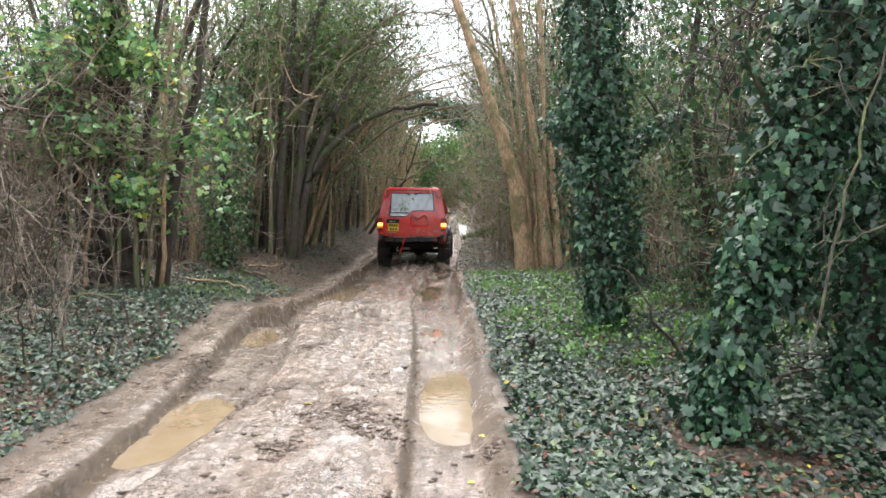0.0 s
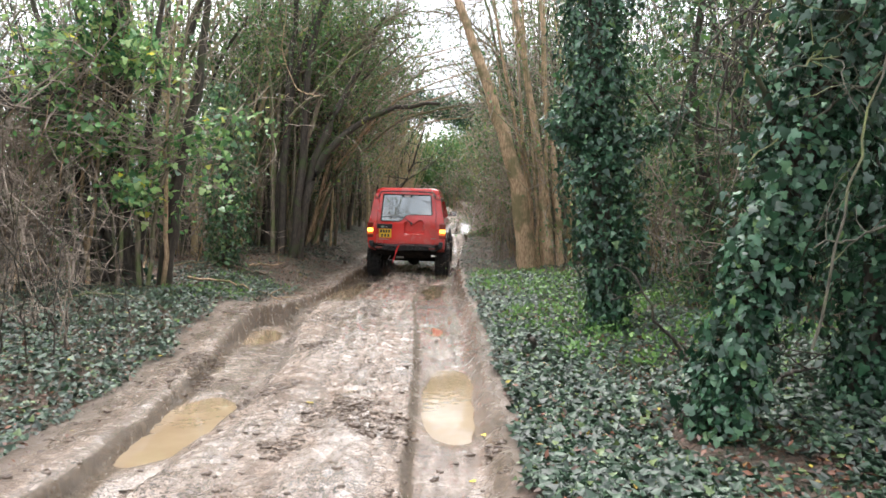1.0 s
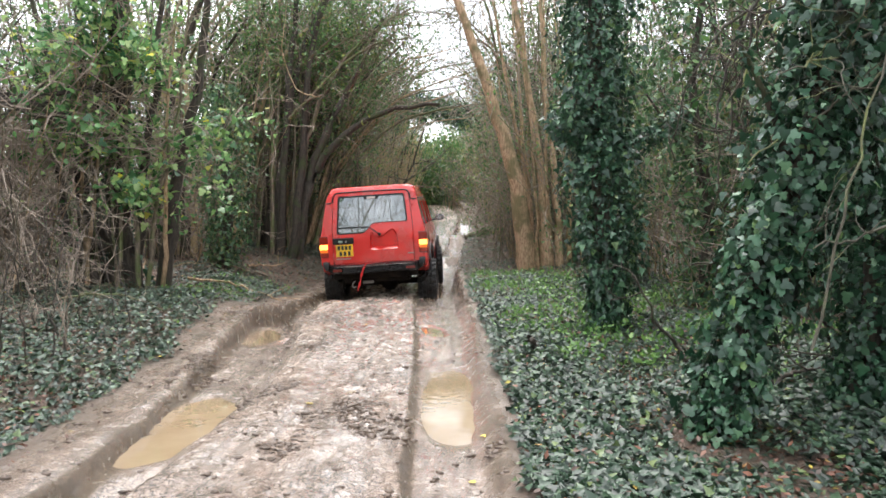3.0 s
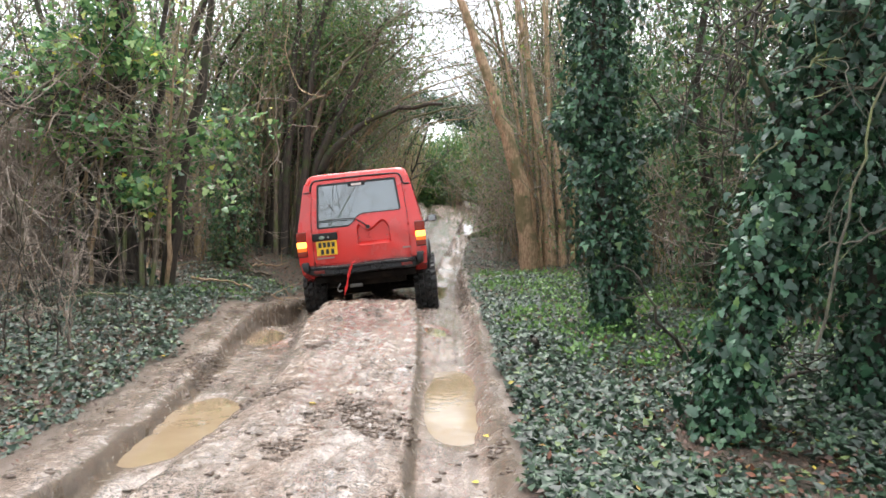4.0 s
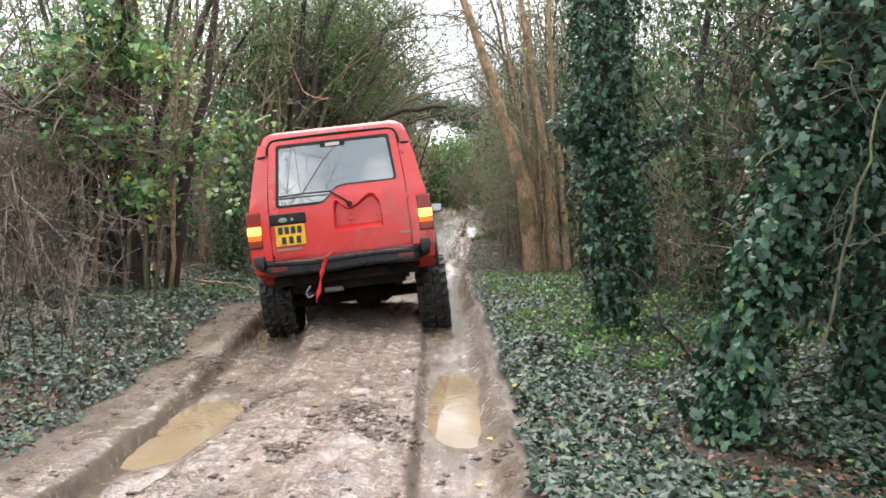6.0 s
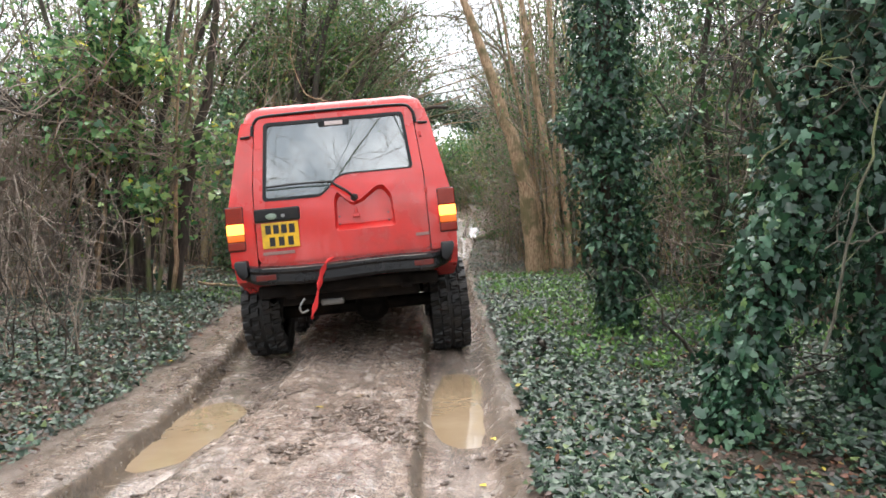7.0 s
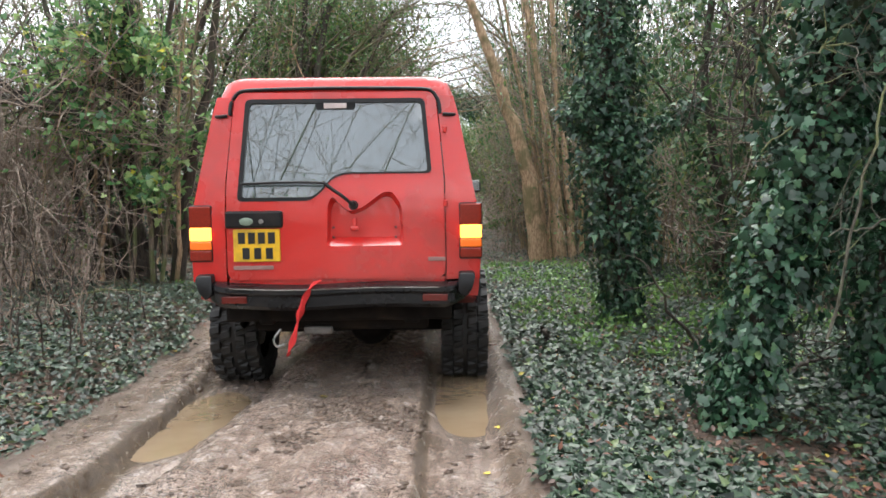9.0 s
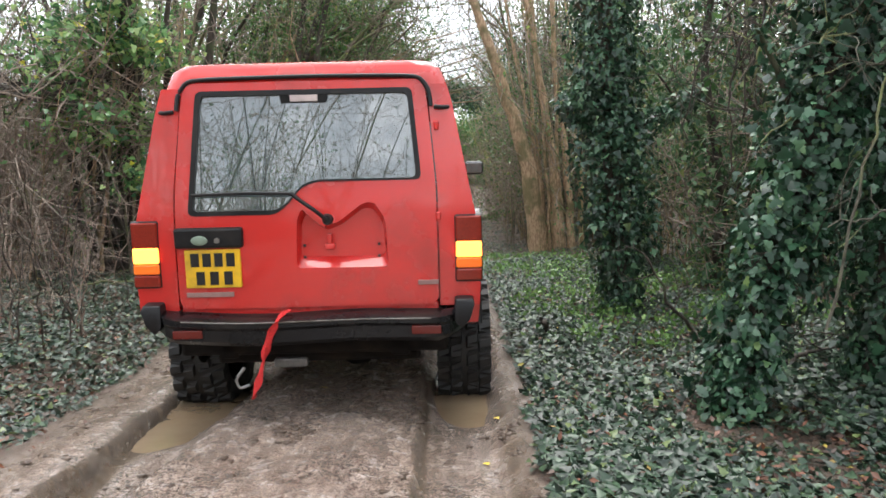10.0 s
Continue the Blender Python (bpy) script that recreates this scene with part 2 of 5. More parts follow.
def mesh_np(name, verts, faces):
    """A mesh from arrays: verts (n, 3) and faces (m, k)."""
    me = bpy.data.meshes.new(name)
    verts, faces = np.asarray(verts, dtype=np.float32), np.asarray(faces, dtype=np.int32)
    m, k = faces.shape
    me.vertices.add(len(verts))
    me.vertices.foreach_set("co", verts.ravel())
    me.loops.add(m * k)
    me.loops.foreach_set("vertex_index", faces.ravel())
    me.polygons.add(m)
    me.polygons.foreach_set("loop_start", np.arange(m, dtype=np.int32) * k)
    me.polygons.foreach_set("loop_total", np.full(m, k, dtype=np.int32))
    me.update(calc_edges=True)
    return me


def thing(name, x, y, z, label, category, group=""):
    ob = new(name)
    ob.empty_display_size = 0.2
    ob.location = (x, y, z)
    return tagged(ob, label, category, group)


RNG = np.random.default_rng(7)


def lattice(x, y, seed):
    """Smooth value noise on arrays, -1 to 1."""
    xi, yi = np.floor(x).astype(np.int64), np.floor(y).astype(np.int64)
    fx, fy = x - xi, y - yi
    fx, fy = fx * fx * (3 - 2 * fx), fy * fy * (3 - 2 * fy)

    def h(i, j):
        k = (i * 374761393 + j * 668265263 + seed * 1442695041) & 0x7FFFFFFF
        k = ((k ^ (k >> 13)) * 1274126177) & 0x7FFFFFFF
        return ((k ^ (k >> 16)) & 0xFFFF) / 32767.5 - 1

    return (h(xi, yi) * (1 - fx) + h(xi + 1, yi) * fx) * (1 - fy) + (h(xi, yi + 1) * (1 - fx) + h(xi + 1, yi + 1) * fx) * fy


def smooth_step(v):
    v = np.clip(v, 0, 1)
    return v * v * (3 - 2 * v)


# ---- the lie of the land: two ruts, a crown between them, banks beside ----
def along(y, table):
    return np.interp(y, [p[0] for p in table], [p[1] for p in table])


RUT_LEFT = [(2, -1.66), (3.6, -1.6), (5, -1.55), (6.2, -1.63), (7.5, -1.82), (9.4, -1.88), (11, -1.87), (14, -1.8), (17, -1.66), (20, -1.56), (27, -1.05), (35, -0.6), (45, -1.2), (60, -4)]
RUT_RIGHT = [(2, 0.05), (5, 0.02), (6.5, -0.02), (7.5, -0.14), (8.6, -0.25), (11, -0.28), (14, -0.22), (17, -0.1), (20, 0.02), (27, 0.5), (35, 0.95), (45, 0.4), (60, -2.4)]
FLOOR_LEFT = [(2, -0.10), (3.6, -0.13), (5, -0.12), (6.1, -0.07), (7.4, -0.1), (8.6, -0.19), (9.4, -0.23), (10.1, -0.36), (11.5, -0.28), (12.7, -0.27), (14, -0.27), (16, -0.24), (17.6, -0.18), (19, -0.09), (20, -0.07), (25, 0.25), (35, 1.25), (45, 2.0), (60, 3.0), (120, 5)]
FLOOR_RIGHT = [(2, -0.05), (4.7, -0.09), (5.6, -0.072), (6.3, -0.03), (6.8, 0.0), (8.6, 0.0), (9.4, -0.03), (10.2, -0.15), (12.7, -0.22), (14, -0.22), (16, -0.19), (17.6, -0.16), (20, -0.06), (25, 0.25), (35, 1.25), (45, 2.0), (60, 3.0), (120, 5)]
CROWN = [(2, 0.0), (5, 0.02), (7, 0.09), (8.6, 0.165), (9.2, 0.12), (9.9, -0.02), (11.5, -0.14), (14, -0.14), (17, -0.1), (20, 0.02), (25, 0.36), (35, 1.36), (45, 2.1), (60, 3.1), (120, 5)]
WALL_LEFT = [(2, -1.64), (3.5, -1.66), (4.1, -1.7), (4.8, -1.78), (6.4, -1.95), (8.7, -2.18), (11, -2.2), (14, -2.08), (17, -1.92), (20, -1.82), (27, -1.35), (35, -0.9), (45, -1.5), (60, -4.3)]
EDGE_RIGHT = [(2, -0.17), (4.4, -0.2), (6.5, -0.26), (8.5, -0.36), (11, -0.5), (14, -0.46), (17, -0.34), (20, -0.22), (27, 0.26), (35, 0.7), (45, 0.15), (60, -2.65)]
VERGE_RIGHT = [(2, 0.3), (7, 0.33), (10, 0.31), (14, 0.3), (17, 0.36), (20, 0.5), (27, 1.0), (35, 1.45), (45, 0.9), (60, -1.9)]
BANK_LEFT = [(2, -0.02), (4.5, -0.01), (6.4, 0.035), (8.7, 0.08), (10, -0.04), (12, -0.12), (14, -0.1), (16, 0.0), (18, 0.08), (20, 0.15), (25, 0.5), (35, 1.5), (45, 2.2), (60, 3.2), (120, 5)]
BANK_RIGHT = [(2, 0.0), (6, 0.04), (9, 0.1), (14, 0.16), (18, 0.25), (25, 0.65), (35, 1.6), (45, 2.3), (60, 3.2), (120, 5)]
# puddles: side of the track, offset from the rut, y, half width, half length, level, depth
PUDDLES = [("L", 0.03, 4.25, 0.21, 0.72, -0.105, 0.05), ("L", -0.06, 7.45, 0.17, 0.5, -0.085, 0.03), ("L", 0.03, 13.6, 0.3, 2.3, -0.25, 0.1),
           ("R", 0.03, 4.78, 0.22, 0.98, -0.068, 0.05), ("R", 0.0, 7.35, 0.11, 0.32, -0.01, 0.02), ("R", 0.0, 13.6, 0.2, 1.5, -0.21, 0.05),
           ("R", 0.0, 17.3, 0.2, 1.3, -0.16, 0.05), ("R", 0.0, 22.5, 0.28, 1.9, 0.12, 0.06), ("R", 0.0, 28.5, 0.3, 2.2, 0.64, 0.06), ("L", 0.0, 24.5, 0.25, 1.5, 0.25, 0.05), ("C", 0.16, 4.65, 0.05, 0.07, 0.008, 0.015)]


def ground_height(x, y, rough=1.0, clay=False):
    """Height of the ground and how muddy it is."""
    x, y = np.asarray(x, dtype=float), np.asarray(y, dtype=float)
    wob = 0.05 * lattice(y * 1.3, y * 0 + 3.3, 5) + 0.03 * lattice(y * 4.1, x * 0 + 1.7, 6) + 0.015 * lattice(y * 11.0, x * 0 + 2.2, 7)
    wob2 = 0.03 * lattice(y * 1.7, y * 0 + 8.3, 8) + 0.02 * lattice(y * 5.1, x * 0 + 4.7, 9)
    cl, cr = along(y, RUT_LEFT), along(y, RUT_RIGHT)
    fl, fr = along(y, FLOOR_LEFT), along(y, FLOOR_RIGHT)
    clods = 0.013 * lattice(x * 5, y * 2.2, 1) + 0.007 * lattice(x * 14 + 0.6 * y, y * 6, 2) + 0.007 * np.abs(lattice(x * 19 - 0.4 * y, y * 9 + 0.5 * x, 3)) + 0.008 * np.abs(lattice(x * 37 + 0.3 * y, y * 27, 4)) * (1 + lattice(x * 2.3, y * 1.6, 13)) - 0.01 * smooth_step(2.2 * lattice(x * 9, y * 1.3, 16) - 0.5)
    crown = along(y, CROWN) - 0.05 * np.clip((x - (cl + cr) / 2) ** 2, 0, 1) + rough * clods * 1.2
    # tread marks along the crown
    crown = crown + rough * 0.008 * np.sin((x - cr) * 48 + lattice(x * 0 + 1.5, y * 0.8, 23)) * smooth_step(lattice(x * 1.2, y * 0.5, 12) * 2)
    fl, fr = fl + rough * 0.5 * clods, fr + rough * 0.5 * clods
    middle = (cl + cr) / 2
    for side, off, py, rx, ry, level, depth in PUDDLES:
        centre = {"L": cl, "R": cr, "C": middle}[side] + off
        r = np.hypot((x - centre + 0.05 * lattice(y * 3, x * 3, 21)) / rx, (y - py) / ry) + 0.09 * lattice(x * 6, y * 3.5, 22)
        k = smooth_step((1.75 - r) / 0.4)
        hollow = np.minimum(level - depth * (1 - r * r), level + 0.018)
        if side == "L":
            fl = fl * (1 - k) + hollow * k
        elif side == "R":
            fr = fr * (1 - k) + hollow * k
        else:
            crown = crown * (1 - k) + hollow * k
    bl = along(y, BANK_LEFT) + 0.16 * smooth_step((-2.25 - x) / 0.7) * smooth_step((13 - y) / 5) + 0.42 * smooth_step((along(y, WALL_LEFT) - 0.1 - x) / 1.5) * smooth_step((y - 9) / 4) * smooth_step((34 - y) / 10) + 0.03 * np.clip(cl - x - 0.8, 0, 60) + 0.05 * lattice(x * 0.7, y * 0.7, 14)
    br = along(y, BANK_RIGHT) + 0.03 * np.clip(x - cr - 0.4, 0, 60) + 0.05 * lattice(x * 0.8, y * 0.8, 15)
    bl = bl + 0.035 * smooth_step((0.3 - np.abs(x - along(y, WALL_LEFT) + 0.2)) / 0.2) * smooth_step((11 - y) / 3)
    bl, br = bl + 0.8 * clods * rough, br + 0.8 * clods * rough
    s = smooth_step((cl + 0.40 + wob2 - x) / 0.2)
    h = crown * (1 - s) + fl * s
    s = smooth_step((along(y, WALL_LEFT) + 0.03 + 0.8 * wob + 0.012 * lattice(y * 23, x * 0 + 5.5, 17) - x) / 0.028)
    # brown rut wall, its sideways-facing shade kept in the colour
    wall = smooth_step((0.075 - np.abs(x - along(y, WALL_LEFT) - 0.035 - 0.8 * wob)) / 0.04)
    h = h * (1 - s) + bl * s
    s = smooth_step((x - along(y, EDGE_RIGHT) + 0.4 * wob2 + 0.008 * lattice(y * 19, x * 0 + 6.5, 18)) / 0.026)
    h = h * (1 - s) + fr * s
    s = smooth_step((x - along(y, VERGE_RIGHT) + 0.16 + wob2) / 0.15)
    h = h * (1 - s) + br * s
    mud = smooth_step((x - (along(y, WALL_LEFT) - 0.48 - 0.1 * smooth_step((6 - y) / 3) + 3 * wob)) / 0.3) * smooth_step((along(y, VERGE_RIGHT) + 0.06 + 2 * wob2 - x) / 0.12)
    if clay:
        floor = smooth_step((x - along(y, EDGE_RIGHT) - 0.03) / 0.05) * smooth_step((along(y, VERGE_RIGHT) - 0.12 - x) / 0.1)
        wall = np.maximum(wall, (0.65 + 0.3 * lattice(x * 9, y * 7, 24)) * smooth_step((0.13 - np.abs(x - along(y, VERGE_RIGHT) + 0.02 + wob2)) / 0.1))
        # shadow line along the crown's right edge, painted as a narrow dark band
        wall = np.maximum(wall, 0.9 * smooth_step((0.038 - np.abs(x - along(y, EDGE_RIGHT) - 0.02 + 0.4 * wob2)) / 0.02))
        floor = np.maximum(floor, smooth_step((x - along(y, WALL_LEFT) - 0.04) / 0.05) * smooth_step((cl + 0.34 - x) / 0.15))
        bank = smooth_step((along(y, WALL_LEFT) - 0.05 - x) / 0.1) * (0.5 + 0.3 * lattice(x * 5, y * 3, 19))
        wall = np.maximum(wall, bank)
        return h, mud, wall, floor
    return h, mud


def ground_z(x, y):
    return float(ground_height(np.array([x]), np.array([y]), 0.0)[0][0])


def build_ground():
    xs = np.concatenate([-np.geomspace(300, 3.2, 32), np.arange(-3.1, -2.6, 0.07), np.arange(-2.6, 0.9, 0.0135), np.arange(0.9, 1.6, 0.07), np.geomspace(1.65, 300, 36)])
    ys = np.concatenate([[-60, -30, -15, -8, -4, -2, 0, 1, 1.6], np.arange(2.0, 9.6, 0.019), np.arange(9.6, 24, 0.09), np.arange(24, 60, 0.5), np.geomspace(60.5, 400, 20)])
    gx, gy = np.meshgrid(xs, ys)
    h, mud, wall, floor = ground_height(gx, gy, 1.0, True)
    nx, ny = len(xs), len(ys)
    i = np.arange(nx * ny).reshape(ny, nx)
    faces = np.stack([i[:-1, :-1], i[:-1, 1:], i[1:, 1:], i[1:, :-1]], -1).reshape(-1, 4)
    me = mesh_np("ground", np.stack([gx, gy, h], -1).reshape(-1, 3), faces)
    att = me.attributes.new("mud", "FLOAT", "POINT")
    att.data.foreach_set("value", mud.ravel().astype(np.float32))
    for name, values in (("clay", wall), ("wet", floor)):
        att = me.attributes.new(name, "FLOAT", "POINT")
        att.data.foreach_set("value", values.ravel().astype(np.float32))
    tagged(finish("ground", me, GROUND, smooth=True), "rutted wet chalky mud track between woodland soil banks", "ground", kind="structure")


build_ground()


def build_puddles():
    for side, off, py, rx, ry, level, depth in PUDDLES:
        bm = bmesh.new()
        ring = []
        for a in np.linspace(0, 2 * math.pi, 40, endpoint=False):
            y = py + 1.2 * ry * math.sin(a)
            cl, cr = float(along(y, RUT_LEFT)), float(along(y, RUT_RIGHT))
            c = {"L": cl, "R": cr, "C": (cl + cr) / 2}[side] + off
            ring.append(bm.verts.new((c + 1.25 * rx * math.cos(a), y, level)))
        bm.faces.new(ring)
        tagged(part("puddle", bm, WATER), "shallow puddle of milky brown rainwater in the rut", "puddle", "puddles", "structure")


build_puddles()


# ---- plants ----
LEAF_IVY = (np.array([[0, 0, 0], [-0.42, 0.05, 0.03], [-0.24, 0.42, 0.06], [0, 1.0, -0.08], [0.24, 0.42, 0.06], [0.42, 0.05, 0.03]]), np.array([[0, 2, 1], [0, 3, 2], [0, 4, 3], [0, 5, 4]]))
LEAF_LOBED = (np.array([[0, 0.22, 0.05], [0, 0, 0], [-0.3, -0.12, 0], [-0.52, 0.2, -0.02], [-0.27, 0.36, 0.02], [-0.3, 0.62, -0.03], [0, 1.0, -0.08], [0.3, 0.62, -0.03], [0.27, 0.36, 0.02], [0.52, 0.2, -0.02], [0.3, -0.12, 0]]),
              np.array([[0, 2, 1], [0, 3, 2], [0, 4, 3], [0, 5, 4], [0, 6, 5], [0, 7, 6], [0, 8, 7], [0, 9, 8], [0, 10, 9], [0, 1, 10]]))
LEAF_OVAL = (np.array([[0, 0, 0], [-0.26, 0.45, 0.05], [0, 1.0, -0.05], [0.26, 0.45, 0.05]]), np.array([[0, 2, 1], [0, 3, 2]]))


def unit(v):
    return v / np.maximum(np.linalg.norm(v, axis=-1, keepdims=True), 1e-9)


def leaves(pos, normal, size, hang=0.6, shape=LEAF_IVY, spread=0.5):
    """Arrays of leaves: normals jittered by spread, tips hanging down by hang."""
    n = len(pos)
    nrm = unit(unit(normal) + spread * RNG.normal(size=(n, 3)))
    tip = RNG.normal(size=(n, 3)) * (1 - hang) + np.array([0, 0, -1.0]) * hang
    tip = unit(tip - nrm * np.sum(tip * nrm, 1, keepdims=True))
    side = np.cross(tip, nrm)
    t, f = shape
    s = np.asarray(size).reshape(-1, 1, 1)
    v = pos[:, None, :] + s * (t[None, :, 0:1] * side[:, None] + t[None, :, 1:2] * tip[:, None] + t[None, :, 2:3] * nrm[:, None])
    return v.reshape(-1, 3), (f[None] + (np.arange(n) * len(t))[:, None, None]).reshape(-1, 3)


class Tubes:
    """Collects tapered tubes as one mesh of quads."""

    def __init__(self, sides=5):
        self.sides, self.v, self.f, self.n = sides, [], [], 0

    def add(self, pts, radii):
        pts, radii = np.asarray(pts, float), np.asarray(radii, float)
        m, s = len(pts), self.sides
        tan = unit(np.gradient(pts, axis=0))
        ref = np.where(np.abs(tan[:, 2:3]) > 0.9, np.array([[1.0, 0, 0]]), np.array([[0, 0, 1.0]]))
        a = unit(np.cross(tan, ref))
        b = np.cross(tan, a)
        ang = np.linspace(0, 2 * np.pi, s, endpoint=False)
        ring = pts[:, None] + radii[:, None, None] * (np.cos(ang)[None, :, None] * a[:, None] + np.sin(ang)[None, :, None] * b[:, None])
        self.v.append(ring.reshape(-1, 3))
        i = np.arange(m * s).reshape(m, s) + self.n
        j = np.roll(i, -1, axis=1)
        self.f.append(np.stack([i[:-1], j[:-1], j[1:], i[1:]], -1).reshape(-1, 4))
        self.n += m * s

    def mesh(self, name):
        return mesh_np(name, np.concatenate(self.v), np.concatenate(self.f))


def bough(start, way, length, steps, wander, rise=0.0):
    """A wandering line from start."""
    p, d = np.array(start, float), unit(np.array(way, float))
    out = [p.copy()]
    for _ in range(steps):
        d = unit(d + wander * RNG.normal(size=3) + np.array([0, 0, rise]))
        p = p + d * length / steps
        out.append(p.copy())
    return np.array(out)


def bend(points, count):
    """A smooth line through a few points."""
    p = np.array(points, float)
    s = np.linspace(0, len(p) - 1, count)
    q = np.stack([np.interp(s, np.arange(len(p)), p[:, k]) for k in range(3)], 1)
    for _ in range(3):
        q[1:-1] = (q[:-2] + 2 * q[1:-1] + q[2:]) / 4
    return q


def twigs_from(tubes, line, radius, count, length, forks=2, rise=0.02, outward=None, lo=0.3, steps=6):
    """Side twigs with forks; returns points along them for leaves."""
    pts = []
    for _ in range(count):
        k = int(RNG.uniform(lo, 1) * (len(line) - 1))
        way = RNG.normal(size=3) + np.array([0, 0, 0.35])
        if outward is not None:
            way = way + np.array(outward)
        ln = length * RNG.uniform(0.5, 1.2)
        b = bough(line[k], way, ln, steps, 0.22, rise)
        tubes.add(b, np.linspace(radius, radius * 0.3, len(b)))
        pts.append(b[2:])
        for _ in range(forks):
            j = RNG.integers(2, steps)
            c = bough(b[j], unit(b[j] - b[j - 1]) + 0.7 * RNG.normal(size=3), ln * 0.5, max(2, steps - 2), 0.25, rise)
            tubes.add(c, np.linspace(radius * 0.55, radius * 0.22, len(c)))
            pts.append(c[1:])
    return np.concatenate(pts) if pts else np.zeros((0, 3))


def put_mesh(name, me, mat, parent, label="", smooth=True):
    """Links a mesh given in world space under a parent that is moved but not turned."""
    co = np.empty(len(me.vertices) * 3, dtype=np.float32)
    me.vertices.foreach_get("co", co)
    co = co.reshape(-1, 3) - np.array(parent.location, dtype=np.float32)
    me.vertices.foreach_set("co", co.ravel())
    me.update()
    return finish(name, me, mat, parent, label, smooth)


def clothe(line, radii, per_metre, size, depth=0.5):
    """Points and normals of an ivy coat round a line."""
    seg = np.linalg.norm(np.diff(line, axis=0), axis=1)
    n = int(seg.sum() * per_metre)
    k = RNG.choice(len(seg), n, p=seg / seg.sum())
    u = RNG.uniform(size=(n, 1))
    c = line[k] * (1 - u) + line[k + 1] * u
    r = (radii[k] * (1 - u[:, 0]) + radii[k + 1] * u[:, 0])
    t = unit(line[k + 1] - line[k])
    d = RNG.normal(size=(n, 3))
    d = unit(d - t * np.sum(d * t, 1, keepdims=True))
    lump = 1 + 0.5 * lattice(c[:, 2] * 3 + 7 * d[:, 0], 4 * d[:, 1] + c[:, 2], 31) + 0.2 * lattice(c[:, 2] * 9, d[:, 0] * 6, 32)
    p = c + d * (r * lump * RNG.uniform(1 - depth, 1.08, n))[:, None]
    return p, d + np.array([0, 0, 0.35]), size * (0.5 + 0.9 * RNG.uniform(size=n) ** 2.2)


def ivy_tree(base, bends, trunk_radius, coat, per_metre, leaf, label, branches=(), mat=None, shape=LEAF_IVY):
    """An upright trunk inside a thick coat of ivy; branches: lists of points with their own coats."""
    tree = thing("ivy_tree", *base, label, "tree")
    line = bend(bends, 24)
    tb = Tubes(10)
    tb.add(line, np.linspace(trunk_radius * 1.25, trunk_radius * 0.6, len(line)))
    put_mesh("trunk", tb.mesh("trunk"), DARK_BARK, tree)
    radii = np.interp(np.linspace(0, 1, len(line)), np.linspace(0, 1, len(coat)), coat)
    parts = [clothe(line, radii, per_metre, leaf)]
    for pts, r0, r1, dens in branches:
        ln = bend(pts, 14)
        b = Tubes(6)
        b.add(ln, np.linspace(trunk_radius * 0.4, 0.008, len(ln)))
        put_mesh("branch", b.mesh("branch"), DARK_BARK, tree)
        parts.append(clothe(ln, np.linspace(r0, r1, len(ln)), dens, leaf * 0.9))
    stems = Tubes(3)
    twigs_from(stems, line, 0.005, 30, 0.5, 3)
    tagged(put_mesh("twig_growth", stems.mesh("twig_growth"), DARK_BARK, tree), kind="stuff")
    pos, nrm, size = (np.concatenate(a) for a in zip(*parts))
    v, f = leaves(pos, nrm, size, 0.6, shape, 0.6)
    tagged(put_mesh("ivy", mesh_np("ivy", v, f), mat or IVY, tree, smooth=False), kind="stuff")
    return tree


def coppice(base, stems, twig_mat, leaf_mat, label, leaf_count, leaf, twig_count=6, twig_length=1.3, sides=7, outward=None, spread=0.16, name="coppice_tree", oval=LEAF_OVAL, hang=0.45, forks=3, steps=6, twig_from=0.3, cluster=None):
    """Several stems from one stool. stems: points, foot radius, bark."""
    tree = thing(name, *base, label, "tree")
    tw, tips = Tubes(3), []
    for pts, radius, mat in stems:
        line = bend(pts, 10 if sides < 6 else 16)
        line[1:] += 0.02 * RNG.normal(size=line[1:].shape)
        s = Tubes(sides)
        s.add(line, np.linspace(radius * 1.2, radius * 0.35, len(line)))
        put_mesh("stem", s.mesh("stem"), mat, tree)
        tips.append(twigs_from(tw, line, 0.010, twig_count, twig_length, forks, 0.03, outward, twig_from, steps))
    tagged(put_mesh("twig_growth", tw.mesh("twig_growth"), twig_mat, tree), kind="stuff")
    pts = np.concatenate(tips)
    if cluster is not None:
        tone = lattice(pts[:, 0] * 1.7, pts[:, 2] * 1.9, 81) + 0.5 * lattice(pts[:, 0] * 4.3, pts[:, 2] * 4.7, 82)
        pts = pts[tone > cluster]
    if leaf_count:
        p = pts[RNG.integers(0, len(pts), leaf_count)] + RNG.normal(size=(leaf_count, 3)) * spread
        v, f = leaves(p, RNG.normal(size=p.shape) * 0.5 + np.array([0, 0, 1.0]), leaf * RNG.uniform(0.5, 1.3, leaf_count), hang, oval)
        tagged(put_mesh("leaves", mesh_np("leaves", v, f), leaf_mat, tree, smooth=False), kind="stuff")
    return tree


def upright(x, y, height, lean_x=0.0, lean_y=0.0, wander=0.15):
    z = ground_z(x, y) - 0.05
    k = np.linspace(0, 1, 5)
    w = np.cumsum(RNG.normal(size=(5, 2)) * wander * height / 10, axis=0)
    return [(x + lean_x * height * u ** 1.3 + (a[0] if u else 0), y + lean_y * height * u ** 1.3 + (a[1] if u else 0), z + height * u) for u, a in zip(k, w)]


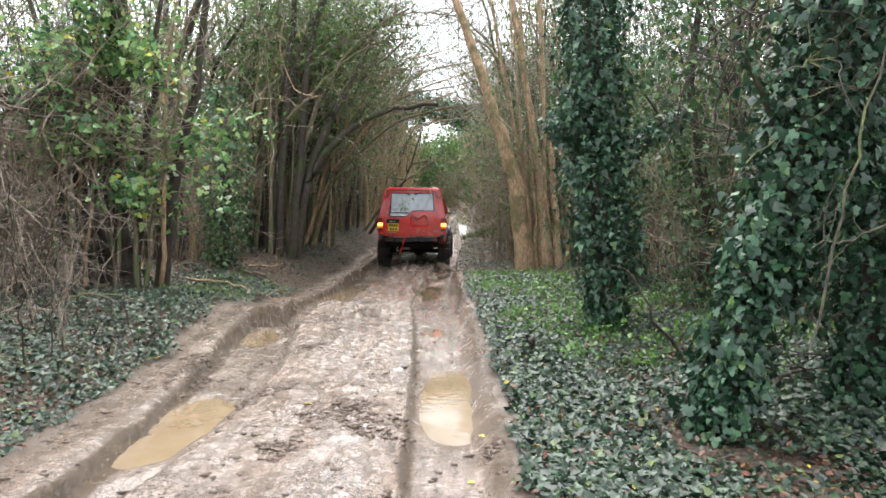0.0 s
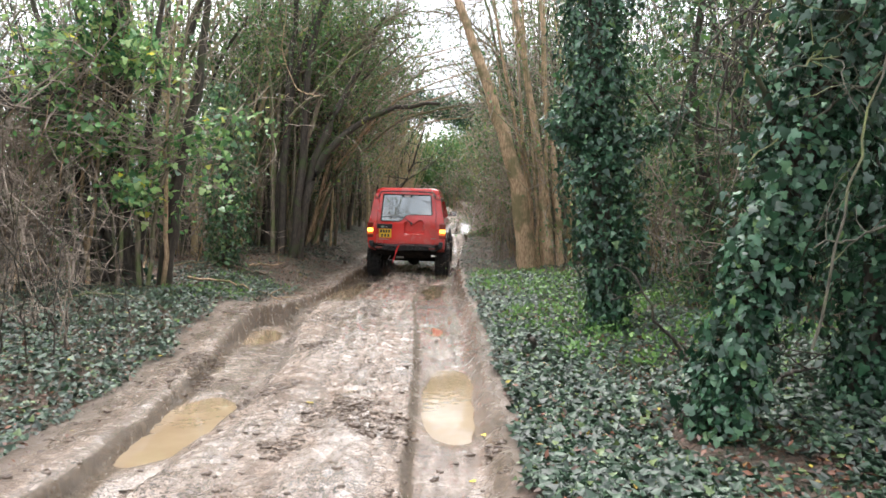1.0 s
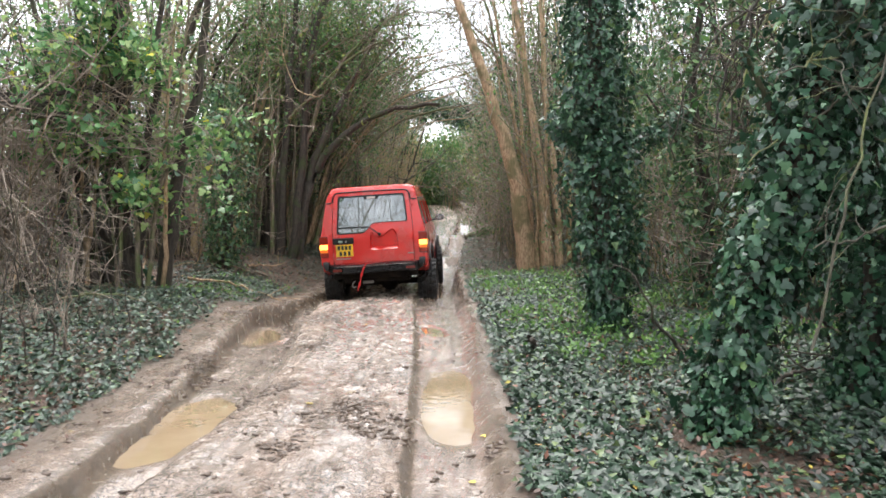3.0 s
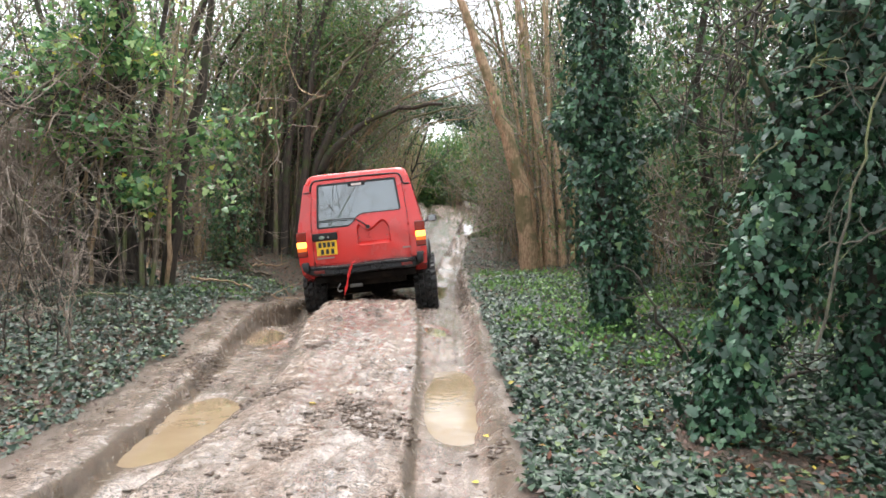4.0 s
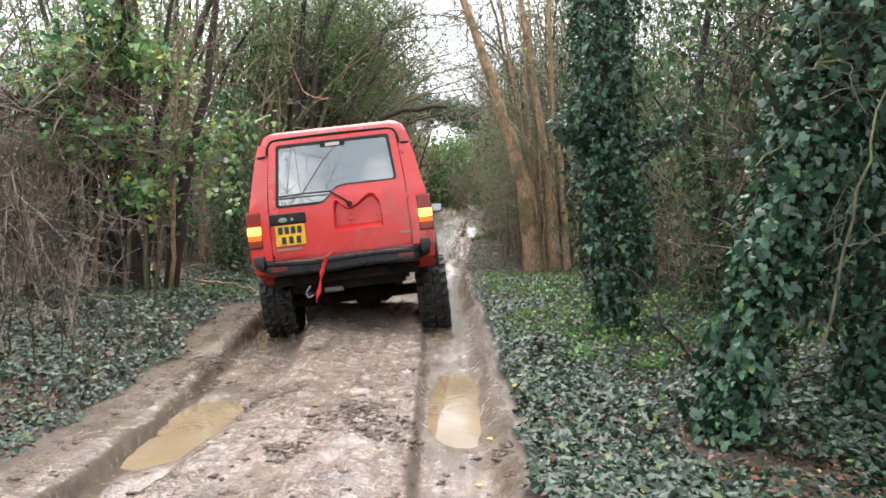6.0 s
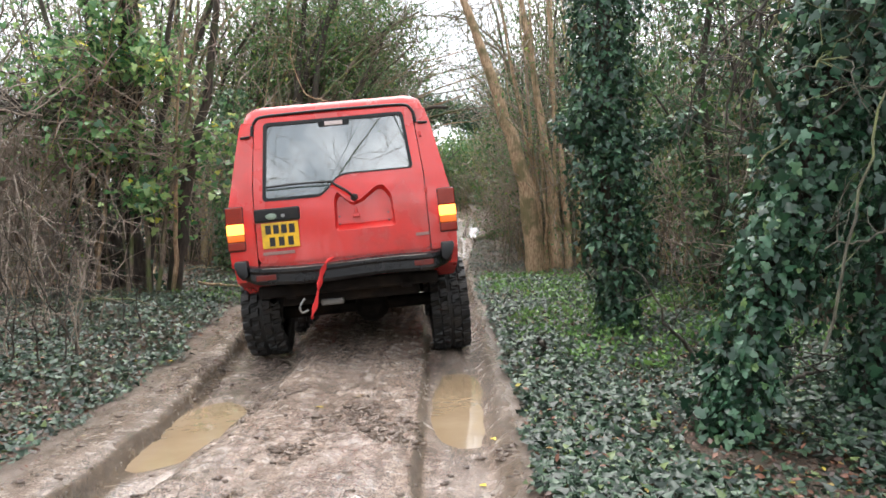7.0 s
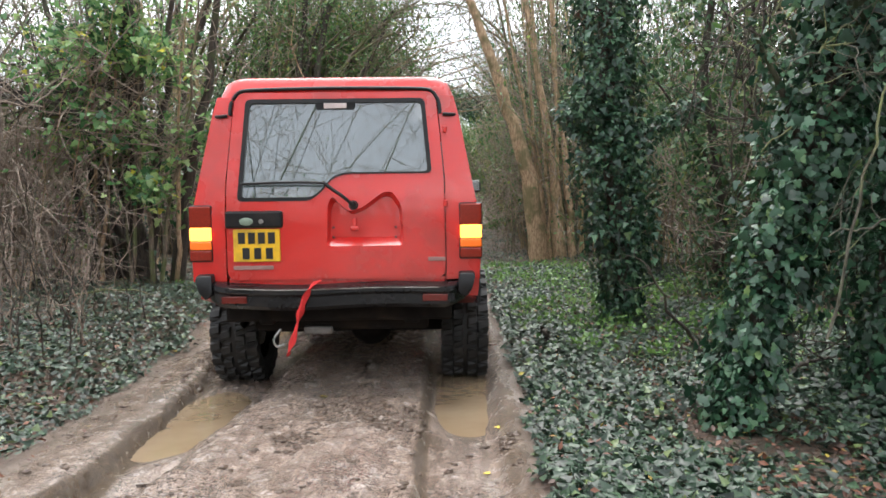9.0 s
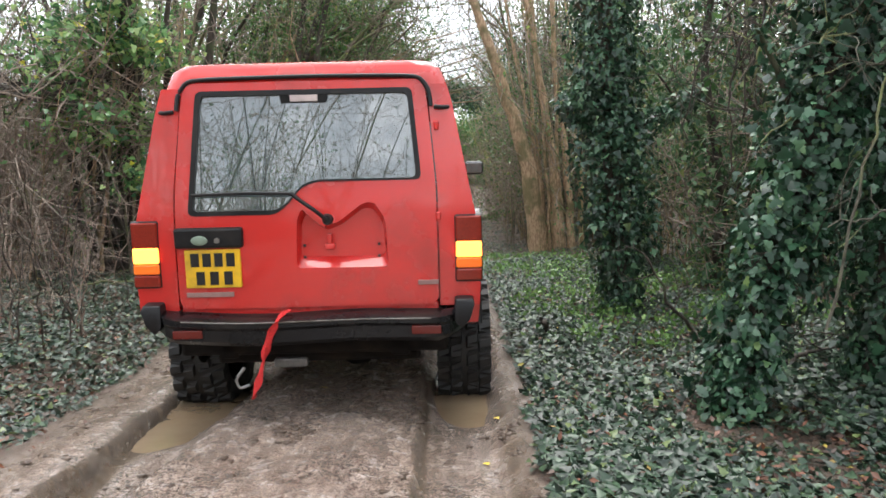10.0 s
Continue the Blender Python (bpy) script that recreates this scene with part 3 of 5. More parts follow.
# two ivy-clad trunks on the right of the track
zr = ground_z(1.35, 3.45)
ivy_tree((1.35, 3.45, zr), [(1.28, 3.45, zr - 0.05), (1.42, 3.45, 0.7), (1.62, 3.4, 1.3), (1.8, 3.35, 2.0), (2.05, 3.3, 3.4)], 0.06,
         [0.15, 0.17, 0.2, 0.24, 0.28, 0.34, 0.4], 3000, 0.047, "leaning trunk thickly coated in large glossy dark ivy",
         [([(1.5, 3.45, 0.9), (1.8, 3.5, 1.2), (2.2, 3.6, 1.5)], 0.2, 0.25, 1500), ([(1.6, 3.4, 1.3), (1.45, 3.3, 1.6), (1.3, 3.25, 1.85)], 0.08, 0.03, 160),
          ([(1.7, 3.5, 1.7), (2.05, 3.6, 2.0), (2.4, 3.7, 2.6)], 0.25, 0.3, 1600)], None, LEAF_LOBED)
for bx, by, top, rr in ((2.2, 3.75, 2.9, 0.36), (2.75, 4.5, 3.2, 0.42)):
    zr = ground_z(bx, by)
    ivy_tree((bx, by, zr), [(bx - 0.1, by, zr - 0.05), (bx, by, 0.7), (bx - 0.06, by, 1.5), (bx + 0.05, by, top)], 0.05, [0.1, 0.2, rr, rr * 1.15, rr, rr * 1.2], 2000, 0.05, "slender trunk buried in dark hanging ivy",
             [([(bx, by, 1.1), (bx - 0.3, by - 0.1, 1.35), (bx - 0.55, by - 0.15, 1.3)], 0.16, 0.1, 900), ([(bx, by, 0.8), (bx + 0.3, by - 0.1, 1.0), (bx + 0.6, by - 0.15, 0.95)], 0.2, 0.12, 900)], None, LEAF_LOBED)
zr = ground_z(1.5, 6.75)
ivy_tree((1.5, 6.75, zr), [(1.5, 6.75, zr - 0.05), (1.52, 6.75, 0.6), (1.42, 6.75, 1.5), (1.36, 6.75, 2.4), (1.36, 6.75, 4.2)], 0.09,
         [0.15, 0.18, 0.27, 0.33, 0.36, 0.28, 0.34, 0.34, 0.3], 2600, 0.066, "upright trunk wrapped in dense dark green ivy",
         [([(1.45, 6.75, 1.7), (1.8, 6.75, 1.85), (2.25, 6.8, 2.1)], 0.2, 0.06, 800), ([(1.4, 6.75, 1.9), (1.1, 6.7, 2.0), (0.95, 6.7, 1.9)], 0.32, 0.14, 1300)])

# dense evergreen bushes behind the ivy trunks
for bx, by, hh, rr in ((2.75, 7.9, 4.2, 0.55), (3.9, 9.4, 4.8, 0.7), (5.2, 7.6, 4.6, 0.7), (2.5, 10.6, 3.6, 0.45), (4.6, 5.6, 3.8, 0.55)):
    zz = ground_z(bx, by)
    ivy_tree((bx, by, zz), [(bx, by, zz - 0.05), (bx + 0.1, by, 1.2), (bx - 0.15, by, 2.6), (bx + 0.1, by, hh)], 0.05, [0.25, rr * 0.8, rr, rr * 1.1, rr, rr * 0.7], 850, 0.075, "tall evergreen bush of dark ivy and holly leaves",
             [([(bx, by, 1.5), (bx - 0.5, by - 0.2, 2.2), (bx - 0.9, by - 0.3, 2.7)], 0.3, 0.12, 300), ([(bx, by, 1.0), (bx + 0.6, by - 0.2, 1.7), (bx + 1.1, by - 0.2, 2.0)], 0.3, 0.15, 300)], SHADE_IVY)

# tan coppice that leans over the track
zt = ground_z(1.8, 14)
tan = []
for x0, x1, y1, h, r in [(1.6, -0.02, 13.6, 5.8, 0.165), (1.98, 1.2, 14.3, 6.2, 0.105), (2.2, 1.75, 14.6, 6.4, 0.07), (1.75, 0.75, 14.8, 6.4, 0.045), (1.95, 1.75, 13.6, 6.4, 0.035), (1.8, 1.35, 14.1, 6.4, 0.03)]:
    tan.append(([(x0, 14, zt - 0.1), (x0 + (x1 - x0) * 0.14, 14 + (y1 - 14) * 0.3, 1.8), (x0 + (x1 - x0) * 0.45, 14 + (y1 - 14) * 0.6, 3.4), (x1, y1, h)], r, TAN_BARK))
for k in range(16):
    x0 = RNG.uniform(1.55, 2.5)
    x1, y1 = x0 - RNG.uniform(-0.1, 1.0), 14 + RNG.uniform(0.2, 1.8)
    tan.append(([(x0, y1, zt - 0.1), (x0 + (x1 - x0) * 0.15, y1, 1.8), (x0 + (x1 - x0) * 0.5 + 0.08 * RNG.normal(), y1, 3.4), (x1, y1, RNG.uniform(5.2, 6.6))], RNG.uniform(0.014, 0.035), (REED, TAN_BARK, BARK)[k % 3]))
coppice((1.85, 14, zt), tan, TWIG, HEDGE, "leaning coppiced tree with bare tan stems", 2600, 0.06, 7, 1.3)

# yellow-green climber clump on the left bank
zl = ground_z(-3.9, 9.4)
clump = []
for x0, x1, h, r in [(-4.45, -4.75, 5.4, 0.09), (-4.15, -4.1, 5.6, 0.15), (-4.0, -4.35, 5.4, 0.11), (-3.62, -2.85, 4.8, 0.085), (-4.5, -5.4, 5.0, 0.05), (-3.95, -3.5, 5.2, 0.06), (-4.3, -4.55, 5.2, 0.05)]:
    clump.append(([(x0, 9.4 + RNG.uniform(-0.15, 0.15), zl - 0.1), (x0 + 0.35 * (x1 - x0) - 0.05, 9.3, 1.5), (x0 + 0.6 * (x1 - x0) + 0.12, 9.35, 3.0), (x1, 9.2, h)], r, DARK_BARK))
for k in range(9):
    x0, h = RNG.uniform(-4.5, -3.5), RNG.uniform(3.6, 5.6)
    x1 = x0 + RNG.normal() * 0.35 + 0.2
    clump.append(([(x0, 9.2 + RNG.uniform(-0.3, 0.3), zl - 0.1), (x0 + 0.3 * (x1 - x0) + 0.06 * RNG.normal(), 9.1, 1.5), (x0 + 0.65 * (x1 - x0) + 0.1 * RNG.normal(), 9.1, 0.6 * h), (x1, 9.0, h)], RNG.uniform(0.012, 0.03), (BARK, BARK, TAN_BARK)[k % 3]))
coppice((-3.9, 9.4, zl), clump, TWIG, CLIMBER, "clump of dark stems hung with yellow-green ivy leaves", 5600, 0.09, 12, 1.1, oval=LEAF_LOBED, hang=0.65, twig_from=0.35, cluster=0.16, spread=0.11)
ivy_tree((-4.1, 9.55, zl), [(-4.15, 9.55, zl), (-4.2, 9.5, 1.0), (-4.2, 9.5, 2.0), (-4.2, 9.5, 3.5)], 0.06, [0.42, 0.26, 0.3, 0.35, 0.3], 240, 0.085, "old stool with sparse ivy", (), IVY)

# dark ivy column and the arching coppice behind it
zi = ground_z(-3.7, 12.6)
ivy_tree((-3.7, 12.6, zi), [(-3.75, 12.6, zi), (-3.7, 12.6, 1.5), (-3.75, 12.6, 2.6), (-3.8, 12.6, 3.4)], 0.09, [0.35, 0.42, 0.5, 0.48, 0.25], 1300, 0.075, "short trunk under a bushy column of ivy", (), SHADE_IVY)
za = ground_z(-3.3, 15.6)
for row, (ax, ay, count, leaf_total) in enumerate(((-3.3, 15.6, 9, 7000), (-3.9, 17.4, 9, 14000), (-3.3, 19.2, 9, 12000), (-3.4, 22.5, 8, 6000))):
    za = ground_z(ax, ay)
    arch = []
    for k in range(count):
        x0, y0 = ax + RNG.uniform(-0.4, 0.4), ay + RNG.uniform(-0.35, 0.35)
        h = RNG.uniform(5.2, 7.4)
        reach = RNG.uniform(-0.5, 1.0) + (1.2 if k % 4 == 0 else 0.0)
        arch.append(([(x0, y0, za - 0.1), (x0 + 0.06 * reach + 0.08 * RNG.normal(), y0, 1.7), (x0 + 0.25 * reach + 0.12 * RNG.normal(), y0, 0.62 * h), (x0 + 0.6 * reach, y0, 0.85 * h), (x0 + reach, y0, h)], 0.085 if k % 4 == 0 else RNG.uniform(0.022, 0.05), (DARK_BARK, BARK, REED if row else BARK, BARK)[k % 4]))
    if row == 0:
        arch.append(([(-3.15, ay, za - 0.1), (-3.0, ay, 1.5), (-2.55, ay, 2.55), (-1.9, ay, 3.15), (-1.0, ay, 3.55), (-0.1, ay - 0.3, 3.5)], 0.1, DARK_BARK))
        arch.append(([(-3.1, ay, za - 0.1), (-2.95, ay, 1.9), (-2.4, ay, 3.3), (-1.7, ay, 4.4), (-1.3, ay, 5.4)], 0.10, DARK_BARK))
        arch.append(([(-3.25, ay, za - 0.1), (-3.1, ay, 2.2), (-2.6, ay, 3.9), (-1.6, ay, 5.1), (-0.7, ay - 0.2, 5.5)], 0.06, BARK))
    if row in (1, 2):
        for tip_x, tip_z in ((-1.9, 6.4), (-1.2, 6.1), (-0.9, 5.3), (-1.6, 5.6)):
            arch.append(([(ax, ay, za - 0.1), (ax + 0.1, ay, 2.4), (ax + 0.45 * (tip_x - ax), ay, 0.72 * tip_z), (tip_x, ay, tip_z)], 0.045, DARK_BARK))
    coppice((ax, ay, za), arch, TWIG, HEDGE, "coppiced tree whose mossy stems arch over the track", leaf_total, 0.075, 15 if row in (1, 2) else 9, 1.6, outward=(0.25, 0, 0.1), spread=0.22, twig_from=0.55, cluster=-0.15)
zb = ground_z(-4.6, 32)
ivy_tree((-4.6, 32, zb), [(-4.6, 32, zb - 0.1), (-4.5, 32, 3.4), (-3.4, 32, 5.5), (-1.2, 32, 6.3), (1.2, 32, 5.6)], 0.14, [0.7, 0.7, 0.7, 0.75, 0.7, 0.55], 1300, 0.14, "ivy-hung tree bowed low over the track",
         [([(-3.8, 32, 5.0), (-3.4, 32, 6.8), (-2.4, 32, 8.2)], 0.7, 0.6, 700)])


def thicket_build(count, bark, low, high, lean):
    stems = []
    for _ in range(count):
        h = RNG.uniform(low, high)
        x0, y0 = RNG.normal(size=2) * 0.3
        lx, ly = RNG.normal(size=2) * lean
        stems.append(([(x0, y0, -0.3), (x0 + lx * h * 0.2, y0 + ly * h * 0.2, h * 0.3), (x0 + lx * h * 0.5, y0 + ly * h * 0.5, h * 0.65), (x0 + lx * h, y0 + ly * h, h)], RNG.uniform(0.012, 0.045), bark[RNG.integers(len(bark))]))
    return stems


def build_thicket():
    """Woodland on both sides: a few builds of coppice and shrub, repeated."""
    def middle(y):
        return float(along(y, RUT_LEFT) + along(y, RUT_RIGHT)) / 2

    tall = []
    for b in range(5):
        stems = thicket_build(10, (BARK, DARK_BARK, BARK, DARK_BARK), 5.0, 8.5, 0.2)
        tall.append(tagged(coppice((0, 0, 0), stems, TWIG, HEDGE if b % 2 else SHADE_IVY, "tall thin-stemmed coppice with sparse winter leaves", 1400, 0.11, 7, 1.7, sides=4, spread=0.28, forks=2, steps=4), group="coppice woodland"))
    low = []
    for b in range(4):
        stems = thicket_build(12, (TWIG, BARK, REED), 1.6, 3.6, 0.35)
        stems = [(p, r * 0.4, m) for p, r, m in stems]
        low.append(tagged(coppice((0, 0, 0), stems, TWIG, (HEDGE, IVY, HEDGE, CLIMBER)[b], "tangled leafy undergrowth shrub between the trees", (1500, 1800, 700, 900)[b], 0.07, 4, 0.9, sides=3, spread=0.16, forks=2, steps=3, name="shrub"), group="undergrowth"))
        low[-1]["category"] = "shrub"
    bare = []
    for b in range(3):
        stems = thicket_build(16, (TWIG, TAN_BARK, BARK), 1.2, 3.4, 0.45)
        stems = [(p, r * 0.3, m) for p, r, m in stems]
        bare.append(tagged(coppice((0, 0, 0), stems, TWIG, HEDGE, "tangle of bare brown bramble and hazel twigs", 160, 0.06, 6, 1.1, sides=3, spread=0.16, forks=2, steps=4, name="shrub"), group="undergrowth"))
        bare[-1]["category"] = "shrub"
    # winter trees stand out of view behind the camera, added for window reflections
    winter = []
    for b in range(2):
        stems = thicket_build(5, (BARK, DARK_BARK), 9.0, 14.0, 0.4)
        stems = [(p, r * 0.7, m) for p, r, m in stems]
        winter.append(tagged(coppice((0, 0, 0), stems, TWIG, HEDGE, "tall winter tree with spreading branches and few leaves", 120, 0.08, 22, 2.6, sides=5, spread=0.2, forks=3, steps=5), group="coppice woodland"))
    over = []
    for b in range(3):
        stems = []
        for k in range(9):
            h, reach = RNG.uniform(4.2, 7.4), RNG.uniform(-0.8, 2.6)
            x0, y0 = RNG.normal(size=2) * 0.3
            w = RNG.normal() * 0.8
            stems.append(([(x0, y0, -0.3), (x0 + 0.12 * reach, y0 + 0.2 * w, h * 0.45), (x0 + 0.5 * reach, y0 + 0.6 * w, h * 0.85), (x0 + reach, y0 + w, h)], RNG.uniform(0.025, 0.08), (BARK, DARK_BARK, REED)[k % 3]))
        over.append(tagged(coppice((0, 0, 0), stems, TWIG, HEDGE if b else IVY, "coppiced tree leaning across the track", 3400, 0.085, 9, 1.7, sides=5, spread=0.3, forks=2, steps=4), group="coppice woodland"))
    spots = []
    for y in (18.5, 22, 25, 28, 31, 34, 38, 42):
        for side in (-1, 1) if y > 26 else (-1,):
            spots.append((over, side * 2.9 + middle(y), y + RNG.uniform(-1, 1)))
    for side in (-1, 1):
        for k in range(34):
            y = 7 + 34 * (k + RNG.uniform()) / 34
            near = (5.0 if y < 12 else 3.4) if side < 0 else (4.6 if y < 15.5 else 2.9)
            if side < 0 and y < 15 and k % 3:
                continue
            spots.append((tall, side * (near + (5 + 0.15 * y) * RNG.uniform() ** 1.3) + middle(y), y))
        for k in range(34):
            y = 5.5 + 26 * (k + RNG.uniform()) / 34
            near = (4.9 if y < 12 else 3.4) if side < 0 else (4.2 if y < 13.2 else 2.6)
            spots.append((bare if side < 0 and y < 15 else low, side * (near + 5.5 * RNG.uniform() ** 1.4) + middle(y), y))
        for k in range(7):
            spots.append((low if k % 2 else tall, side * RNG.uniform(3, 11), -9 - 14 * RNG.uniform()))
    for k in range(26):
        spots.append((bare if k % 5 else low, RNG.uniform(-9.5, -4.9), RNG.uniform(6.0, 13.0)))
    for k in range(14):
        spots.append((bare if k % 2 else low, RNG.uniform(3.0, 7.0), RNG.uniform(6.5, 13.0)))
    for k in range(14):
        spots.append((low, RNG.uniform(-5, 5), 46 + 0.8 * k))
        spots.append((low, RNG.uniform(-5, 4), 45 + 0.7 * k))
    for k in range(11):
        y = 15.5 + 1.9 * k
        spots.append((low if k % 3 else bare, float(along(y, VERGE_RIGHT)) + RNG.uniform(0.9, 1.6), y))
        spots.append((low if k % 2 else bare, float(along(y, WALL_LEFT)) - RNG.uniform(1.6, 2.4), y + 2))
    for x, y in ((-4.8, -9), (5.5, -10), (-6.5, -12), (-3.4, -16), (7, -8), (3.5, -19)):
        spots.append((winter, x, y))
    for x, y in ((2.9, 17), (3.4, 19), (2.7, 21), (3.8, 22.5), (2.8, 24.5), (3.3, 27), (4.4, 17.5), (4.8, 20)):
        spots.append((tall, x + 0.2, y))
        spots.append((bare, x, y - 0.8))
    # more unseen trees, added so that the rear window reflects less sky
    for x, y in ((-6.2, -1.5), (6.4, -2), (-4.6, -5), (4.6, -5.5), (-3.4, -8), (3.4, -8.5)):
        spots.append((winter, x, y))
    for k in range(10):
        spots.append((tall, -9 + 2 * k + RNG.uniform(-0.6, 0.6), RNG.uniform(-24, -13)))
    for x, y in ((-4.6, 16.5), (-5.2, 18), (-4.2, 19.5), (-6.2, 16), (-5.6, 14.4), (-3.8, 24), (-7, 18.5)):
        spots.append((over, x, y))
    used = set()
    for k, (kind, x, y) in enumerate(spots):
        m = pose(x, y, ground_z(x, y), 0, 0, RNG.uniform(-35, 35) + (180 if x > middle(y) else 0) if kind is over else RNG.uniform(0, 360))
        ob = kind[k % len(kind)]
        if ob.name in used:
            copy_thing(ob, m)
        else:
            used.add(ob.name)
            ob.matrix_basis = m


build_thicket()


def build_far_wood():
    """Stems, twigs and leaves that close the view all round."""
    tb = Tubes(3)
    pos = []
    for _ in range(1500):
        a = RNG.uniform(0, 2 * math.pi)
        r = RNG.uniform(24, 62)
        x, y = r * math.cos(a), r * math.sin(a) + 8
        mid = float(along(y, RUT_LEFT) + along(y, RUT_RIGHT)) / 2
        if 0 < y < 44 and abs(x - mid) < 2.4 or y < -2 and RNG.uniform() < 0.2:
            continue
        ln = bough((x, y, ground_z(x, y) - 0.2), (RNG.normal() * 0.2, RNG.normal() * 0.2, 1), RNG.uniform(5, 10) * (0.5 if y > 40 and abs(x - 0.8) < 4.5 else 1), 6, 0.08)
        tb.add(ln, np.linspace(RNG.uniform(0.03, 0.08), 0.012, len(ln)))
        for _ in range(4):
            b = bough(ln[RNG.integers(1, 6)], RNG.normal(size=3) + np.array([0, 0, 0.5]), 1.8, 4, 0.25)
            tb.add(b, np.linspace(0.015, 0.005, len(b)))
            pos.append(b)
    pos = np.concatenate(pos)
    tagged(finish("far_stems", tb.mesh("far_stems"), BARK), "bare thin woodland stems beyond the track", "woodland", kind="stuff")
    n = 70000
    p = pos[RNG.integers(0, len(pos), n)] + RNG.normal(size=(n, 3)) * 0.6
    v, f = leaves(p, RNG.normal(size=p.shape), 0.16 * RNG.uniform(0.5, 1.3, n), 0.4, LEAF_OVAL)
    tagged(finish("far_leaves", mesh_np("far_leaves", v, f), HEDGE), "sparse green leaves of the wood behind", "foliage", kind="stuff")

    # olive thicket that closes the track where it bends out of sight
    n = 70000
    y = np.where(np.arange(n) < 40000, RNG.uniform(41, 50, n), RNG.uniform(47, 56, n))
    x = (along(y, RUT_LEFT) + along(y, RUT_RIGHT)) / 2 + np.where(np.arange(n) < 40000, RNG.uniform(-9, 9, n), RNG.uniform(-4, 5, n))
    clear = (np.abs(x - (along(y, RUT_LEFT) + along(y, RUT_RIGHT)) / 2) < 1.6) & (y < 46)
    up = (6.0 - 1.6 * (np.abs(x - (along(y, RUT_LEFT) + along(y, RUT_RIGHT)) / 2) < 3) + 1.5 * lattice(x * 0.7, y * 0.7, 71)) * RNG.uniform(size=n) ** 1.3
    p = np.stack([x, y, ground_height(x, y)[0] + up + RNG.normal(size=n) * 0.3], 1)[~clear]
    v, f = leaves(p, RNG.normal(size=p.shape), 0.27 * RNG.uniform(0.4, 1.3, len(p)), 0.4, LEAF_OVAL)
    tagged(finish("far_thicket", mesh_np("far_thicket", v, f), HEDGE), "olive-green thicket closing the end of the track", "foliage", kind="stuff")
    tb = Tubes(3)
    for _ in range(700):
        y = RNG.uniform(27, 48)
        side = -1 if RNG.uniform() < 0.65 else 1
        x = float(along(y, RUT_LEFT) + along(y, RUT_RIGHT)) / 2 + side * (1.9 + 3 * RNG.uniform() ** 1.5)
        ln = bough((x, y, ground_z(x, y) - 0.1), (-0.12 * side + RNG.normal() * 0.12, RNG.normal() * 0.1, 1), RNG.uniform(2.5, 5.5), 5, 0.07)
        tb.add(ln, np.linspace(0.022, 0.006, len(ln)))
    tagged(finish("tan_rods", tb.mesh("tan_rods"), REED), "straight tan hazel rods lining the far track", "woodland", kind="stuff")


build_far_wood()


def scatter(n, x0, x1, y0, y1, power=1.6):
    x, y = RNG.uniform(x0, x1, n), y0 + (y1 - y0) * RNG.uniform(size=n) ** power
    return x + 0.4 * RNG.normal(size=n) ** 3 * 0.4, y - 0.7 * RNG.uniform(size=n) ** 3 + 0.2 * RNG.normal(size=n)


